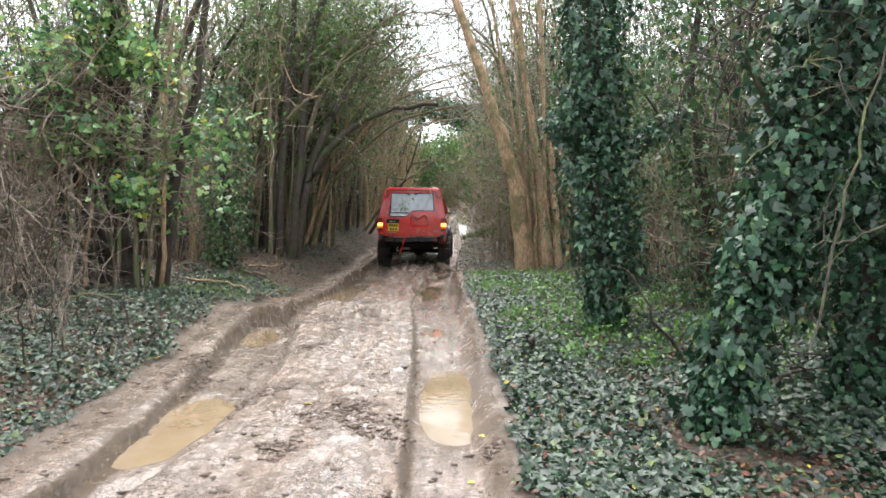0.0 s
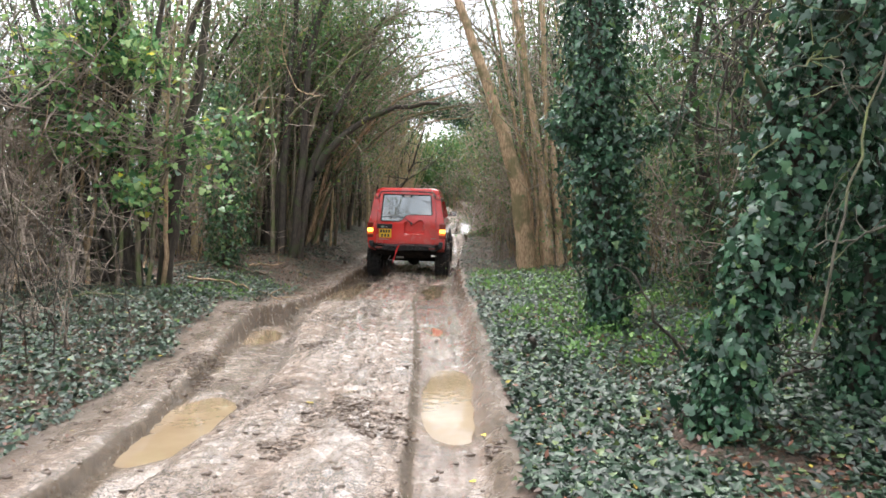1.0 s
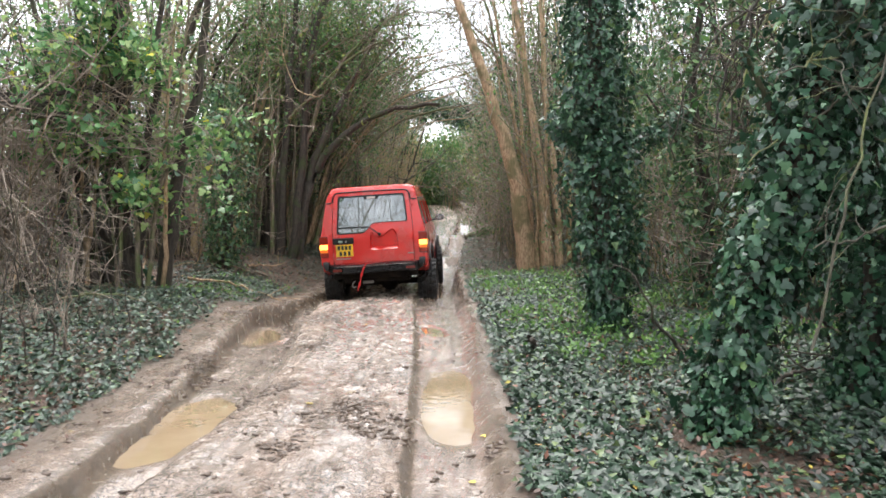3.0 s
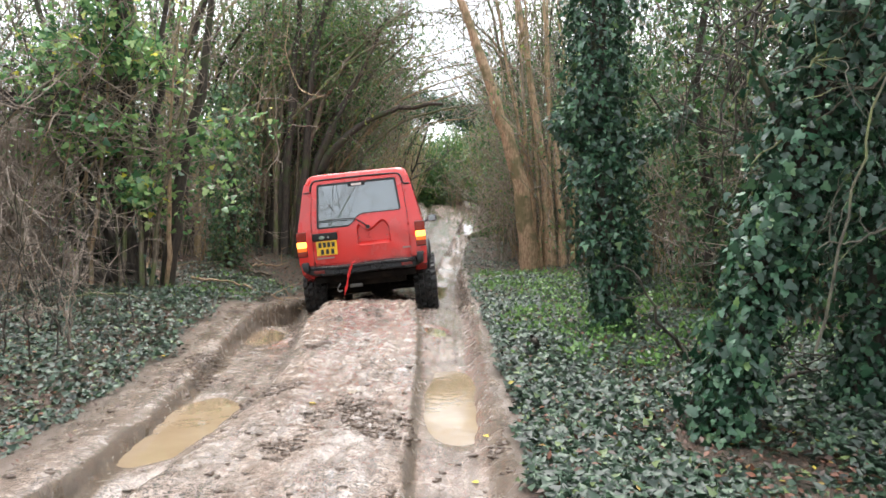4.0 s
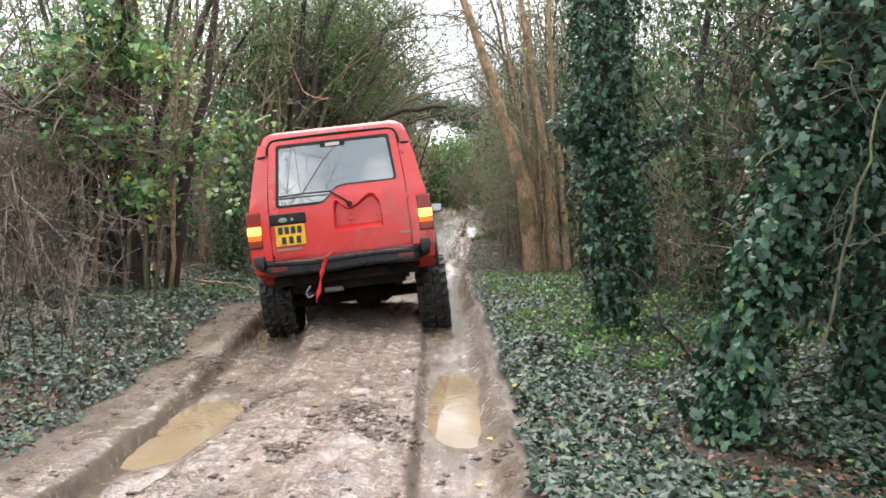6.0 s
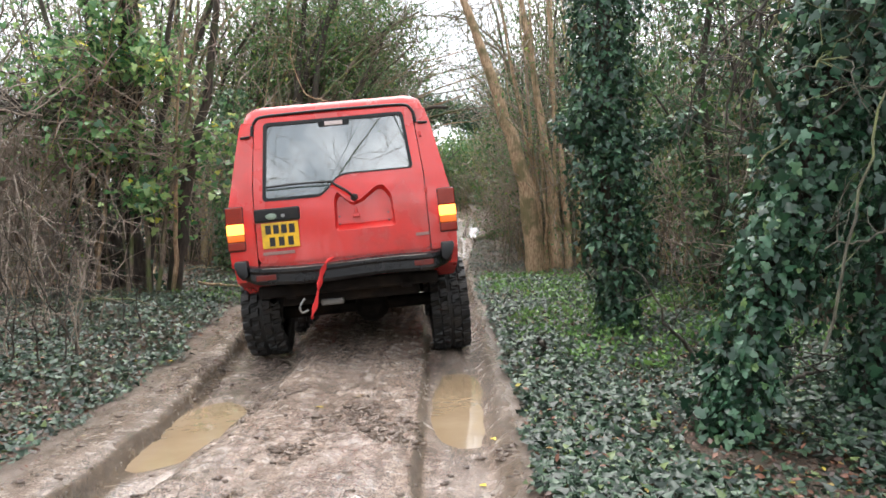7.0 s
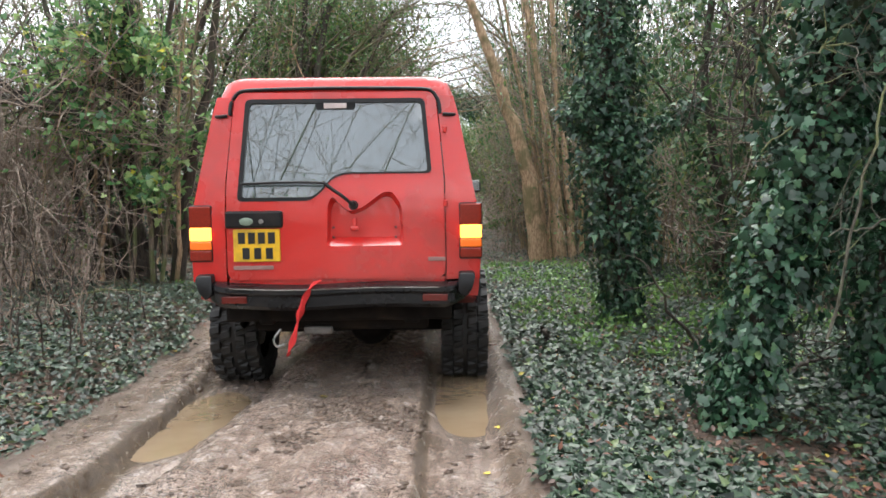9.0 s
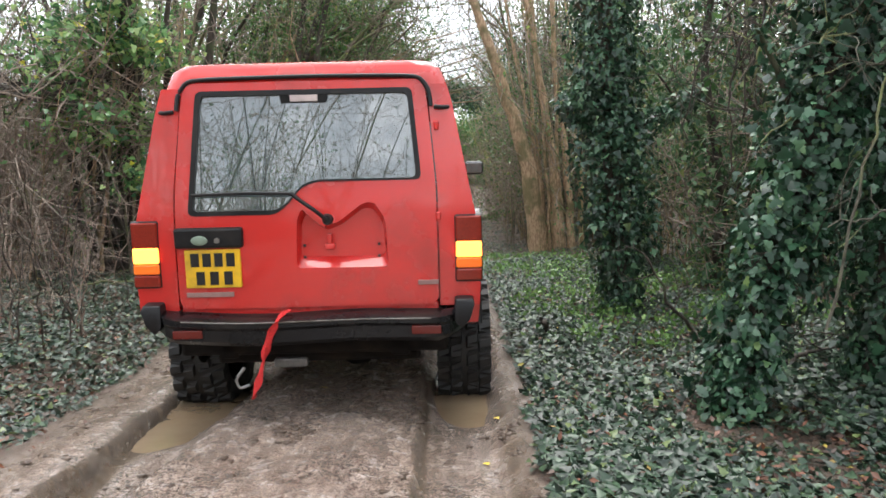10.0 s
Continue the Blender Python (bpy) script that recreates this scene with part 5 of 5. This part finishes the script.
def build_car():
    car = tagged(new("off_road_car"), "dusty red boxy off-road car reversing, hazard lamps lit", "car")
    # lower body with wheel arches, cut along its side outline
    side = [(-0.84, 0.72), (-0.85, 0.83), (-0.85, 1.2), (-0.85, 1.36), (2.0, 1.36), (2.1, 1.3), (3.1, 1.22), (3.28, 1.1), (3.3, 0.7), (3.1, 0.62)]
    for cy in (WHEELBASE, 0.0):
        side += [(cy + 0.47 * math.cos(a), 0.62 + 0.42 * math.sin(a)) for a in np.linspace(0, math.pi, 11)]
    bm = bmesh.new()
    vs = [bm.verts.new((0, y, z)) for y, z in side]
    face = bm.faces.new(vs)
    bmesh.ops.triangulate(bm, faces=[face])
    for z in (0.8, 1.0, 1.2, 1.3):
        bmesh.ops.bisect_plane(bm, geom=bm.verts[:] + bm.edges[:] + bm.faces[:], plane_co=(0, 0, z), plane_no=(0, 0, 1))
    g = bmesh.ops.extrude_face_region(bm, geom=bm.faces[:])
    right = {v for v in g["geom"] if isinstance(v, bmesh.types.BMVert)}
    for v in bm.verts:
        v.co.x = half_width(v.co.z) * (1 if v in right else -1) * (1 - 0.1 * max(0, v.co.y - 2.4))
    body = part("body", bm, PAINT, car)
    bev = body.modifiers.new("bevel", "BEVEL")
    bev.width, bev.segments, bev.limit_method, bev.angle_limit = 0.03, 3, "ANGLE", radians(50)
    # cabin: pillars and waist, open where the windows are
    zs = [1.345, 1.40, 1.5, 1.65, 1.79, 1.86, 1.93, 1.965, 1.985]
    front = lambda z: float(np.interp(z, [1.34, 1.9, 1.985], [2.0, 1.42, 1.2]))
    cuts = [0.0, 0.06, 0.36, 0.41, 0.66, 0.71, 0.94, 1.0]
    bm = bmesh.new()
    rings = []
    for z in zs:
        w, y0, y1 = half_width(z), rear_y(z), front(z)
        ys = [y0 + c * (y1 - y0) for c in cuts]
        ring = [(w - (0.05 if k in (0, len(ys) - 1) else 0), y) for k, y in enumerate(ys)]
        ring[0] = (w - 0.03, y0 + 0.01)
        loop = [(x, y) for x, y in ring] + [(-x, y) for x, y in reversed(ring)]
        rings.append([bm.verts.new((x, y, z)) for x, y in loop])
    nc = len(cuts)
    for k in range(len(zs) - 1):
        for i in range(2 * nc):
            j = (i + 1) % (2 * nc)
            window = 1 <= k <= 3
            seg = i if i < nc - 1 else (2 * nc - 2 - i if nc <= i < 2 * nc - 1 else -1)
            if window and seg in (1, 3, 5):
                continue
            if i == nc - 1 and k <= 4:
                continue
            if i == 2 * nc - 1 and k <= 5:
                continue
            bm.faces.new((rings[k][i], rings[k][j], rings[k + 1][j], rings[k + 1][i]))
    bm.faces.new(rings[-1])
    cabin = part("cabin", bm, PAINT, car)
    sol = cabin.modifiers.new("thickness", "SOLIDIFY")
    sol.thickness, sol.offset = 0.03, -1
    bm = bmesh.new()
    part("sill_panel", box(bm, -0.66, 0.66, -0.95, -0.84, 0.80, 0.86, 0.01), PAINT, car)
    # side glass and windscreen
    for sx in (-1, 1):
        for c0, c1 in ((0.06, 0.36), (0.41, 0.66), (0.71, 0.94)):
            bm = bmesh.new()
            q = []
            for z, cc in ((1.39, c0), (1.39, c1), (1.80, c1), (1.80, c0)):
                y0, y1 = rear_y(z), front(z)
                q.append(bm.verts.new((sx * (half_width(z) - 0.012), y0 + cc * (y1 - y0), z)))
            bmesh.ops.solidify(bm, geom=[bm.faces.new(q)], thickness=0.005)
            part("side_window", bm, GLASS, car, "dark side glass")
    bm = bmesh.new()
    q = [bm.verts.new((s * (half_width(z) - 0.06), front(z) - 0.01, z)) for s, z in ((-1, 1.36), (1, 1.36), (1, 1.86), (-1, 1.86))]
    bmesh.ops.solidify(bm, geom=[bm.faces.new(q)], thickness=0.006)
    part("windscreen", bm, GLASS, car)
    # raised rear roof
    bm = bmesh.new()
    rings = []
    for z, w, y0, y1 in ((1.855, 0.752, -0.862, 0.75), (1.90, 0.745, -0.855, 0.72), (1.98, 0.722, -0.842, 0.62), (2.045, 0.695, -0.825, 0.5), (2.075, 0.65, -0.80, 0.42), (2.088, 0.56, -0.72, 0.3), (2.09, 0.3, -0.5, 0.1)):
        pts = rounded([(-w, y0), (w, y0), (w, y1), (-w, y1)], 0.12, 5)
        rings.append([bm.verts.new((x, y, z + 0.012 * (1 - (x / 0.75) ** 2))) for x, y in pts])
    for a, b in zip(rings, rings[1:]):
        for i in range(len(a)):
            j = (i + 1) % len(a)
            if not (b[i].co.z < 2.0 and abs(a[i].co.x) < 0.66 and a[i].co.y < -0.8 and abs(a[j].co.x) < 0.66):
                bm.faces.new((a[i], a[j], b[j], b[i]))
    bm.faces.new(rings[-1])
    roof = part("raised_roof", bm, PAINT, car, "stepped-up red roof", True)
    tube_part("tailgate_seal", [(-0.64, -0.885, 1.85), (-0.632, -0.872, 1.93), (-0.59, -0.858, 1.995), (-0.5, -0.85, 2.005), (0, -0.85, 2.012), (0.5, -0.85, 2.005), (0.59, -0.858, 1.995), (0.632, -0.872, 1.93), (0.64, -0.885, 1.85)], 0.012, BLACK_PLASTIC, car, "black seal over the tailgate", 6, 40)
    for sx in (-1, 1):
        tube_part("gutter", [(sx * 0.655, -0.885, 1.845), (sx * 0.70, -0.885, 1.84), (sx * 0.755, -0.85, 1.845), (sx * 0.757, -0.4, 1.85), (sx * 0.757, 0.7, 1.86)], 0.011, BLACK_PLASTIC, car, "black rain gutter")
    # rear corner pillars
    for sx in (-1, 1):
        outline = [(sx * 0.668, 0.84), (sx * 0.868, 0.84), (sx * 0.876, 1.2), (sx * 0.842, 1.36), (sx * 0.75, 1.85), (sx * 0.72, 1.96), (sx * 0.618, 1.96), (sx * 0.63, 1.85), (sx * 0.664, 1.45)]
        part("rear_pillar", rear_panel(outline, [], 0.010, 0.13), PAINT, car, "", True)
    # tailgate with its window opening
    gate_outline = rounded([(-0.658, 0.85), (0.66, 0.85), (0.656, 1.45), (0.624, 1.85), (0.605, 1.985), (-0.605, 1.985), (-0.624, 1.85), (-0.654, 1.45)], 0.06)
    win = [(-0.545, 1.945), (0.545, 1.945), (0.585, 1.485), (0.06, 1.485), (-0.015, 1.46), (-0.09, 1.37), (-0.15, 1.325), (-0.59, 1.325)]
    recess = [(-0.055, 1.05), (0.41, 1.05), (0.40, 1.29), (0.345, 1.375), (0.29, 1.375), (0.17, 1.285), (0.09, 1.255), (0.03, 1.3), (-0.02, 1.355), (-0.045, 1.3)]
    gate = part("tailgate", rear_panel(gate_outline, [rounded(win, 0.035), rounded(recess, 0.03)], 0.02, 0.035), PAINT, car, "", True)
    inner = [((x - 0.178) * 0.93 + 0.178, (z - 1.2) * 0.9 + 1.185) for x, z in recess]
    bm = bmesh.new()
    o1, o2 = rounded(recess, 0.03), rounded(inner, 0.03)
    a = [bm.verts.new((x, rear_y(z) - 0.018, z)) for x, z in o1]
    b = [bm.verts.new((x, rear_y(z) + 0.035, z + (0.05 if z < 1.12 else 0))) for x, z in o2]
    for i in range(len(a)):
        j = (i + 1) % len(a)
        bm.faces.new((a[i], a[j], b[j], b[i]))
    bm.faces.new(b)
    part("pressed_recess", bm, PAINT, gate, "pressed recess where the spare wheel sat", True)
    bm = bmesh.new()
    for x, z in ((-0.02, 1.16), (-0.02, 1.32), (0.36, 1.33), (0.36, 1.16), (-0.02, 1.10), (0.36, 1.10)):
        box(bm, x - 0.006, x + 0.006, rear_y(z) + 0.025, rear_y(z) + 0.045, z - 0.006, z + 0.006)
    part("bolt_hole", bm, INK, gate)
    bm = bmesh.new()
    box(bm, 0.085, 0.14, rear_y(1.15) - 0.005, rear_y(1.15) + 0.08, 1.14, 1.17, 0.008)
    box(bm, 0.10, 0.125, rear_y(1.15), rear_y(1.15) + 0.04, 1.16, 1.22, 0.006)
    part("bracket", bm, PAINT, gate)
    part("rear_window", rear_panel(rounded([(x * 0.99, 1.6 + (z - 1.6) * 0.985) for x, z in win], 0.03), [], 0.012, 0.005), GLASS, gate, "tinted rear window reflecting sky and branches")
    out_w, in_w = rounded(win, 0.035), rounded([(x * 0.955, 1.62 + (z - 1.62) * 0.925) for x, z in win], 0.03)
    part("window_seal", rear_panel(out_w, [in_w], 0.026, 0.016), BLACK_PLASTIC, gate, "black rubber window seal")
    bm = bmesh.new()
    box(bm, -0.125, 0.125, rear_y(1.9) - 0.016, rear_y(1.9) + 0.02, 1.862, 1.932, 0.012)
    hb = part("high_brake_lamp", bm, BLACK_PLASTIC, gate)
    bm = bmesh.new()
    part("lens", box(bm, -0.07, 0.07, rear_y(1.9) - 0.022, rear_y(1.9) - 0.01, 1.885, 1.918, 0.004), plain("pale_lens", (0.6, 0.5, 0.48), 0.2), hb)
    tube_part("wiper_arm", [(0.11, -1.0, 1.295), (0.06, -1.03, 1.345), (-0.02, -1.02, 1.40), (-0.06, -1.015, 1.432)], 0.010, BLACK_PLASTIC, gate)
    tube_part("wiper_blade", [(-0.05, -1.0, 1.43), (-0.3, -0.995, 1.437), (-0.56, -0.985, 1.43)], 0.008, BLACK_PLASTIC, gate)
    bm = bmesh.new()
    bmesh.ops.create_cone(bm, cap_ends=True, segments=14, radius1=0.03, radius2=0.022, depth=0.03, matrix=Matrix.LocRotScale((0.11, -0.985, 1.295), Euler((radians(90), 0, 0)), None))
    part("wiper_hub", bm, BLACK_PLASTIC, gate)
    bm = bmesh.new()
    housing = part("plate_lamp_housing", box(bm, -0.66, -0.315, -1.005, -0.95, 1.165, 1.268, 0.014), BLACK_PLASTIC, gate, "black plastic handle and lamp housing")
    bm = bmesh.new()
    bmesh.ops.create_uvsphere(bm, u_segments=16, v_segments=8, radius=1, matrix=Matrix.LocRotScale((-0.53, -1.006, 1.205), None, (0.042, 0.006, 0.024)))
    part("oval_badge", bm, plain("green_badge", (0.2, 0.26, 0.2), 0.4), housing, "plain green oval badge")
    bm = bmesh.new()
    bmesh.ops.create_cone(bm, cap_ends=True, segments=12, radius1=0.014, radius2=0.014, depth=0.02, matrix=Matrix.LocRotScale((-0.44, -1.008, 1.205), Euler((radians(90), 0, 0)), None))
    part("lock", bm, STEEL, housing)
    bm = bmesh.new()
    plate = part("number_plate", box(bm, -0.615, -0.335, -0.99, -0.972, 0.962, 1.158, 0.004), PLATE, gate, "yellow two-line number plate")
    for z, xs in ((1.105, (-0.585, -0.525, -0.465, -0.405)), (1.012, (-0.56, -0.49, -0.42))):
        for x in xs:
            bm = bmesh.new()
            part("plate_bar", box(bm, x, x + 0.042, -0.9935, -0.989, z - 0.034, z + 0.034), INK, plate)
    for x0, x1, z in ((-0.62, -0.38, 0.925), (0.555, 0.66, 0.965)):
        bm = bmesh.new()
        part("badge_bar", box(bm, x0, x1, -0.982, -0.97, z - 0.012, z + 0.012, 0.003), GREY_BADGE, gate, "worn badge lettering")
    for z in (1.30, 1.75):
        bm = bmesh.new()
        part("hinge", box(bm, 0.652, 0.678, rear_y(z) - 0.03, rear_y(z), z - 0.022, z + 0.022, 0.006), PAINT, gate)
    # lamp clusters
    for sx in (-1, 1):
        bm = bmesh.new()
        xa, xb = sorted((sx * 0.745, sx * 0.885))
        lamp = part("rear_lamp", box(bm, xa, xb, -0.975, -0.90, 0.962, 1.305, 0.012), BLACK_PLASTIC, car, "upright rear lamp cluster")
        for name, z0, z1, mat in (("red_lens", 1.175, 1.298, LENS_RED), ("amber_lens", 1.09, 1.17, AMBER_LIT), ("reverse_lens", 1.035, 1.086, LENS_AMBER), ("reflector", 0.97, 1.031, LENS_RED)):
            bm = bmesh.new()
            part(name, box(bm, xa + 0.006, xb - 0.004, -0.984, -0.94, z0, z1, 0.008), mat, lamp, "lit amber lamp" if mat is AMBER_LIT else "")
    # bumper, tow strap and running gear
    # a sagging pressed-steel bar whose ends bend forward round the corners
    bm = bmesh.new()
    rings = []
    for k in range(29):
        u = -1 + 2 * k / 28
        x, e = 0.83 * u, max(0.0, (abs(u) - 0.8) / 0.2)
        y, sag = 0.26 * e * e, 0.008 * math.sin(5 * u) - 0.012 * (1 - u * u) + 0.02 * e
        low = 0.035 * e
        prof = [(-0.90, 0.835), (-1.06, 0.832), (-1.092, 0.818), (-1.095, 0.79), (-1.078, 0.772), (-1.082, 0.715 + low), (-1.06, 0.692 + low), (-0.92, 0.70 + low)]
        rings.append([bm.verts.new((x, py + y, pz + sag)) for py, pz in prof])
    for a, b in zip(rings, rings[1:]):
        for q in range(8):
            bm.faces.new((a[q], a[(q + 1) % 8], b[(q + 1) % 8], b[q]))
    bm.faces.new(rings[0])
    bm.faces.new(rings[-1][::-1])
    bumper = part("rear_bumper", bm, BUMPER, car, "battered black steel rear bumper", True)
    for sx in (-1, 1):
        bm = bmesh.new()
        ring = []
        for yy, tilt in ((-1.05, 0.0), (-0.62, 0.03)):
            ring.append([bm.verts.new((sx * px, yy + (0.02 if pz > 0.86 else 0), pz + tilt)) for px, pz in ((0.735, 0.77), (0.775, 0.735), (0.815, 0.78), (0.838, 0.86), (0.833, 0.885), (0.74, 0.885))])
        for q in range(6):
            bm.faces.new((ring[0][q], ring[0][(q + 1) % 6], ring[1][(q + 1) % 6], ring[1][q]))
        bm.faces.new(ring[0])
        bm.faces.new(ring[1][::-1])
        bmesh.ops.bevel(bm, geom=bm.edges[:], offset=0.012, segments=2, affect="EDGES", profile=0.5)
        part("bumper_corner", bm, BLACK_PLASTIC, bumper, "black plastic bumper end", True)
        bm = bmesh.new()
        xa, xb = sorted((sx * 0.52, sx * 0.67))
        part("fog_lamp", box(bm, xa, xb, -1.086, -1.06, 0.722, 0.766, 0.006), LENS_FOG, bumper, "dull red fog lamp")
    strap_line = bend([(-0.1, -1.04, 0.845), (-0.13, -1.11, 0.835), (-0.19, -1.12, 0.72), (-0.22, -1.11, 0.58), (-0.28, -1.09, 0.43), (-0.29, -1.05, 0.40)], 18)
    bm = bmesh.new()
    rings = []
    for k, p in enumerate(bend([tuple(q) for q in strap_line], 36)):
        turn = 0.5 + 0.9 * math.sin(k * 0.33) + 0.05 * k
        u = Vector((math.cos(turn), math.sin(turn), 0.25 if k < 8 else 0.0)) * (0.022 + 0.006 * math.sin(k * 0.8))
        w = Vector((-math.sin(turn), math.cos(turn), 0.6 if k < 8 else 0.1)) * 0.006
        rings.append([bm.verts.new(Vector(p) + q) for q in (u, 0.5 * u + w * 1.5, -0.4 * u + w, -u, -0.4 * u - w, 0.5 * u - w * 0.6)])
    for a, b in zip(rings, rings[1:]):
        for j in range(6):
            bm.faces.new((a[j], a[(j + 1) % 6], b[(j + 1) % 6], b[j]))
    bm.faces.new(rings[0])
    bm.faces.new(rings[-1][::-1])
    bmesh.ops.recalc_face_normals(bm, faces=bm.faces[:])
    part("tow_strap", bm, STRAP, car, "twisted red tow strap")
    tube_part("shackle", [(-0.33, -1.05, 0.56), (-0.38, -1.05, 0.50), (-0.36, -1.05, 0.45), (-0.31, -1.05, 0.47)], 0.008, STEEL, car, "steel shackle")
    # tank, gearbox and sump boxes are added to block light under the car
    for name, b in (("chassis_rail", (-0.5, -0.40, -0.9, 3.1, 0.56, 0.70)), ("chassis_rail", (0.40, 0.5, -0.9, 3.1, 0.56, 0.70)), ("rear_crossmember", (-0.7, 0.7, -0.9, -0.78, 0.58, 0.68)),
                    ("fuel_tank", (-0.55, 0.55, -0.77, -0.45, 0.50, 0.66)), ("floor_pan", (-0.8, 0.8, -0.6, 3.0, 0.66, 0.74)), ("gearbox", (-0.4, 0.4, 0.1, 0.9, 0.40, 0.66)), ("engine_sump", (-0.39, 0.39, 1.0, 2.9, 0.42, 0.64))):
        bm = bmesh.new()
        part(name, box(bm, *b, 0.02), UNDER, car, "muddy underside")
    for y in (0.0, WHEELBASE):
        tube_part("axle", [(-0.72, y, 0.41), (0, y, 0.41), (0.72, y, 0.41)], 0.055, UNDER, car)
        bm = bmesh.new()
        bmesh.ops.create_icosphere(bm, subdivisions=2, radius=0.16, matrix=Matrix.Translation((0.12, y, 0.41)))
        part("differential", bm, UNDER, car)
    tube_part("exhaust", [(-0.55, 1.2, 0.55), (-0.55, 0.3, 0.55), (-0.62, -0.4, 0.6), (-0.6, -0.85, 0.56)], 0.028, UNDER, car)
    bm = bmesh.new()
    part("silencer", box(bm, -0.24, -0.06, -0.8, -0.7, 0.48, 0.53, 0.012), RIM, car, "dull exhaust silencer")
    for sx in (-1, 1):
        bm = bmesh.new()
        xa, xb = sorted((sx * 0.9, sx * 1.07))
        m = part("door_mirror", box(bm, xa, xb, 1.98, 2.08, 1.38, 1.50, 0.03), BLACK_PLASTIC, car)
        bm = bmesh.new()
        part("mirror_glass", box(bm, xa + 0.015, xb - 0.015, 1.974, 1.982, 1.395, 1.485, 0.003), MIRROR, m)
        tube_part("mirror_arm", [(sx * 0.8, 2.0, 1.39), (sx * 0.87, 2.03, 1.4), (sx * 0.93, 2.03, 1.42)], 0.02, BLACK_PLASTIC, car)
        for cy in (0.0, WHEELBASE):
            tube_part("arch_trim", [(sx * 0.885, cy + 0.48 * math.cos(a), 0.62 + 0.43 * math.sin(a)) for a in np.linspace(0, math.pi, 9)], 0.022, BLACK_PLASTIC, car, "black wheel arch trim", 6)
    tube_part("scuffed_edge", [(-0.62, -1.094, 0.812), (-0.3, -1.095, 0.796), (0.3, -1.095, 0.81), (0.62, -1.094, 0.804)], 0.004, RIM, bumper, "pale scuffed bumper edge", 5)
    # seats seen through the glass
    for sx in (-0.38, 0.38):
        bm = bmesh.new()
        box(bm, sx - 0.24, sx + 0.24, 0.95, 1.1, 1.2, 1.62, 0.06)
        box(bm, sx - 0.13, sx + 0.13, 0.96, 1.06, 1.6, 1.78, 0.04)
        part("seat", bm, SEAT, car)
    bm = bmesh.new()
    part("rear_seat", box(bm, -0.62, 0.62, 0.0, 0.14, 1.2, 1.58, 0.06), SEAT, car)
    wheels = []
    first = build_wheel()
    for sx in (-1, 1):
        for cy in (0.0, WHEELBASE):
            w = first if not wheels else copy_thing(first, Matrix())
            w.parent = car
            wheels.append((w, sx, cy))
    return car, wheels


car, wheels = build_car()

# seconds, x, y, z, heading, nose up, lean
CAR_PATH = [
    (0.0, -0.772, 19.912, -0.074, -2.31, 1.17, 0.57),
    (0.5, -0.824, 18.695, -0.072, -1.82, 1.21, 1.86),
    (1.0, -0.866, 17.631, -0.199, -2.09, 2.47, 1.70),
    (1.5, -0.883, 16.174, -0.241, -1.87, 2.45, 1.09),
    (2.0, -0.909, 15.090, -0.238, -1.99, 0.95, 0.73),
    (2.5, -1.014, 14.077, -0.392, -2.83, 3.35, -2.04),
    (4.0, -1.081, 11.016, -0.300, 0.92, -1.85, -6.08),
    (4.5, -1.044, 10.155, -0.313, 0.75, -1.84, -10.45),
    (5.0, -1.062, 9.425, -0.119, 0.47, -5.50, -6.91),
    (5.5, -1.031, 8.651, -0.092, 0.65, -5.10, -7.32),
    (7.0, -0.816, 6.593, -0.031, 3.82, -2.55, -5.24),
    (7.2, -0.812, 6.385, -0.030, 3.80, -2.52, -4.70),
    (7.5, -0.806, 6.133, -0.030, 3.75, -2.41, -1.69),
    (8.0, -0.796, 5.982, -0.035, 3.51, -1.21, -1.82),
    (8.5, -0.772, 5.788, -0.030, 2.37, -0.44, -2.24),
    (9.0, -0.757, 5.440, -0.118, 1.74, 1.40, -0.06),
    (9.5, -0.742, 5.124, -0.149, 0.97, 3.48, -0.16),
    (10.0, -0.762, 4.764, -0.182, 1.21, 4.73, -0.60),
]


def motions():
    walk(car, [(t, pose(x, y, z, 0, 0, yaw) @ pose(0, 0, 0, pitch, 0, 0) @ pose(0, 0, 0, 0, roll, 0)) for t, x, y, z, yaw, pitch, roll in CAR_PATH])
    ts = [r[0] for r in CAR_PATH]
    ys = [r[2] for r in CAR_PATH]
    leans = [r[6] for r in CAR_PATH]
    steps = np.arange(0, 10.001, 0.2)
    for w, sx, cy in wheels:
        rows = []
        for t in steps:
            gone = float(np.interp(t, ts, ys)) - ys[0]
            lift = sx * WHEEL_X * math.sin(radians(0.65 * float(np.interp(t, ts, leans))))
            turn = -math.degrees(gone / TYRE_RADIUS)
            rows.append((float(t), Matrix.Translation((sx * WHEEL_X, cy, TYRE_RADIUS + ((lift - (0.015 if sx > 0 else 0)) if cy == 0 else 0))) @ Euler((radians(turn), 0, 0)).to_matrix().to_4x4() @ Matrix.Rotation(0 if sx > 0 else math.pi, 4, "Z")))
        walk(w, rows)


motions()
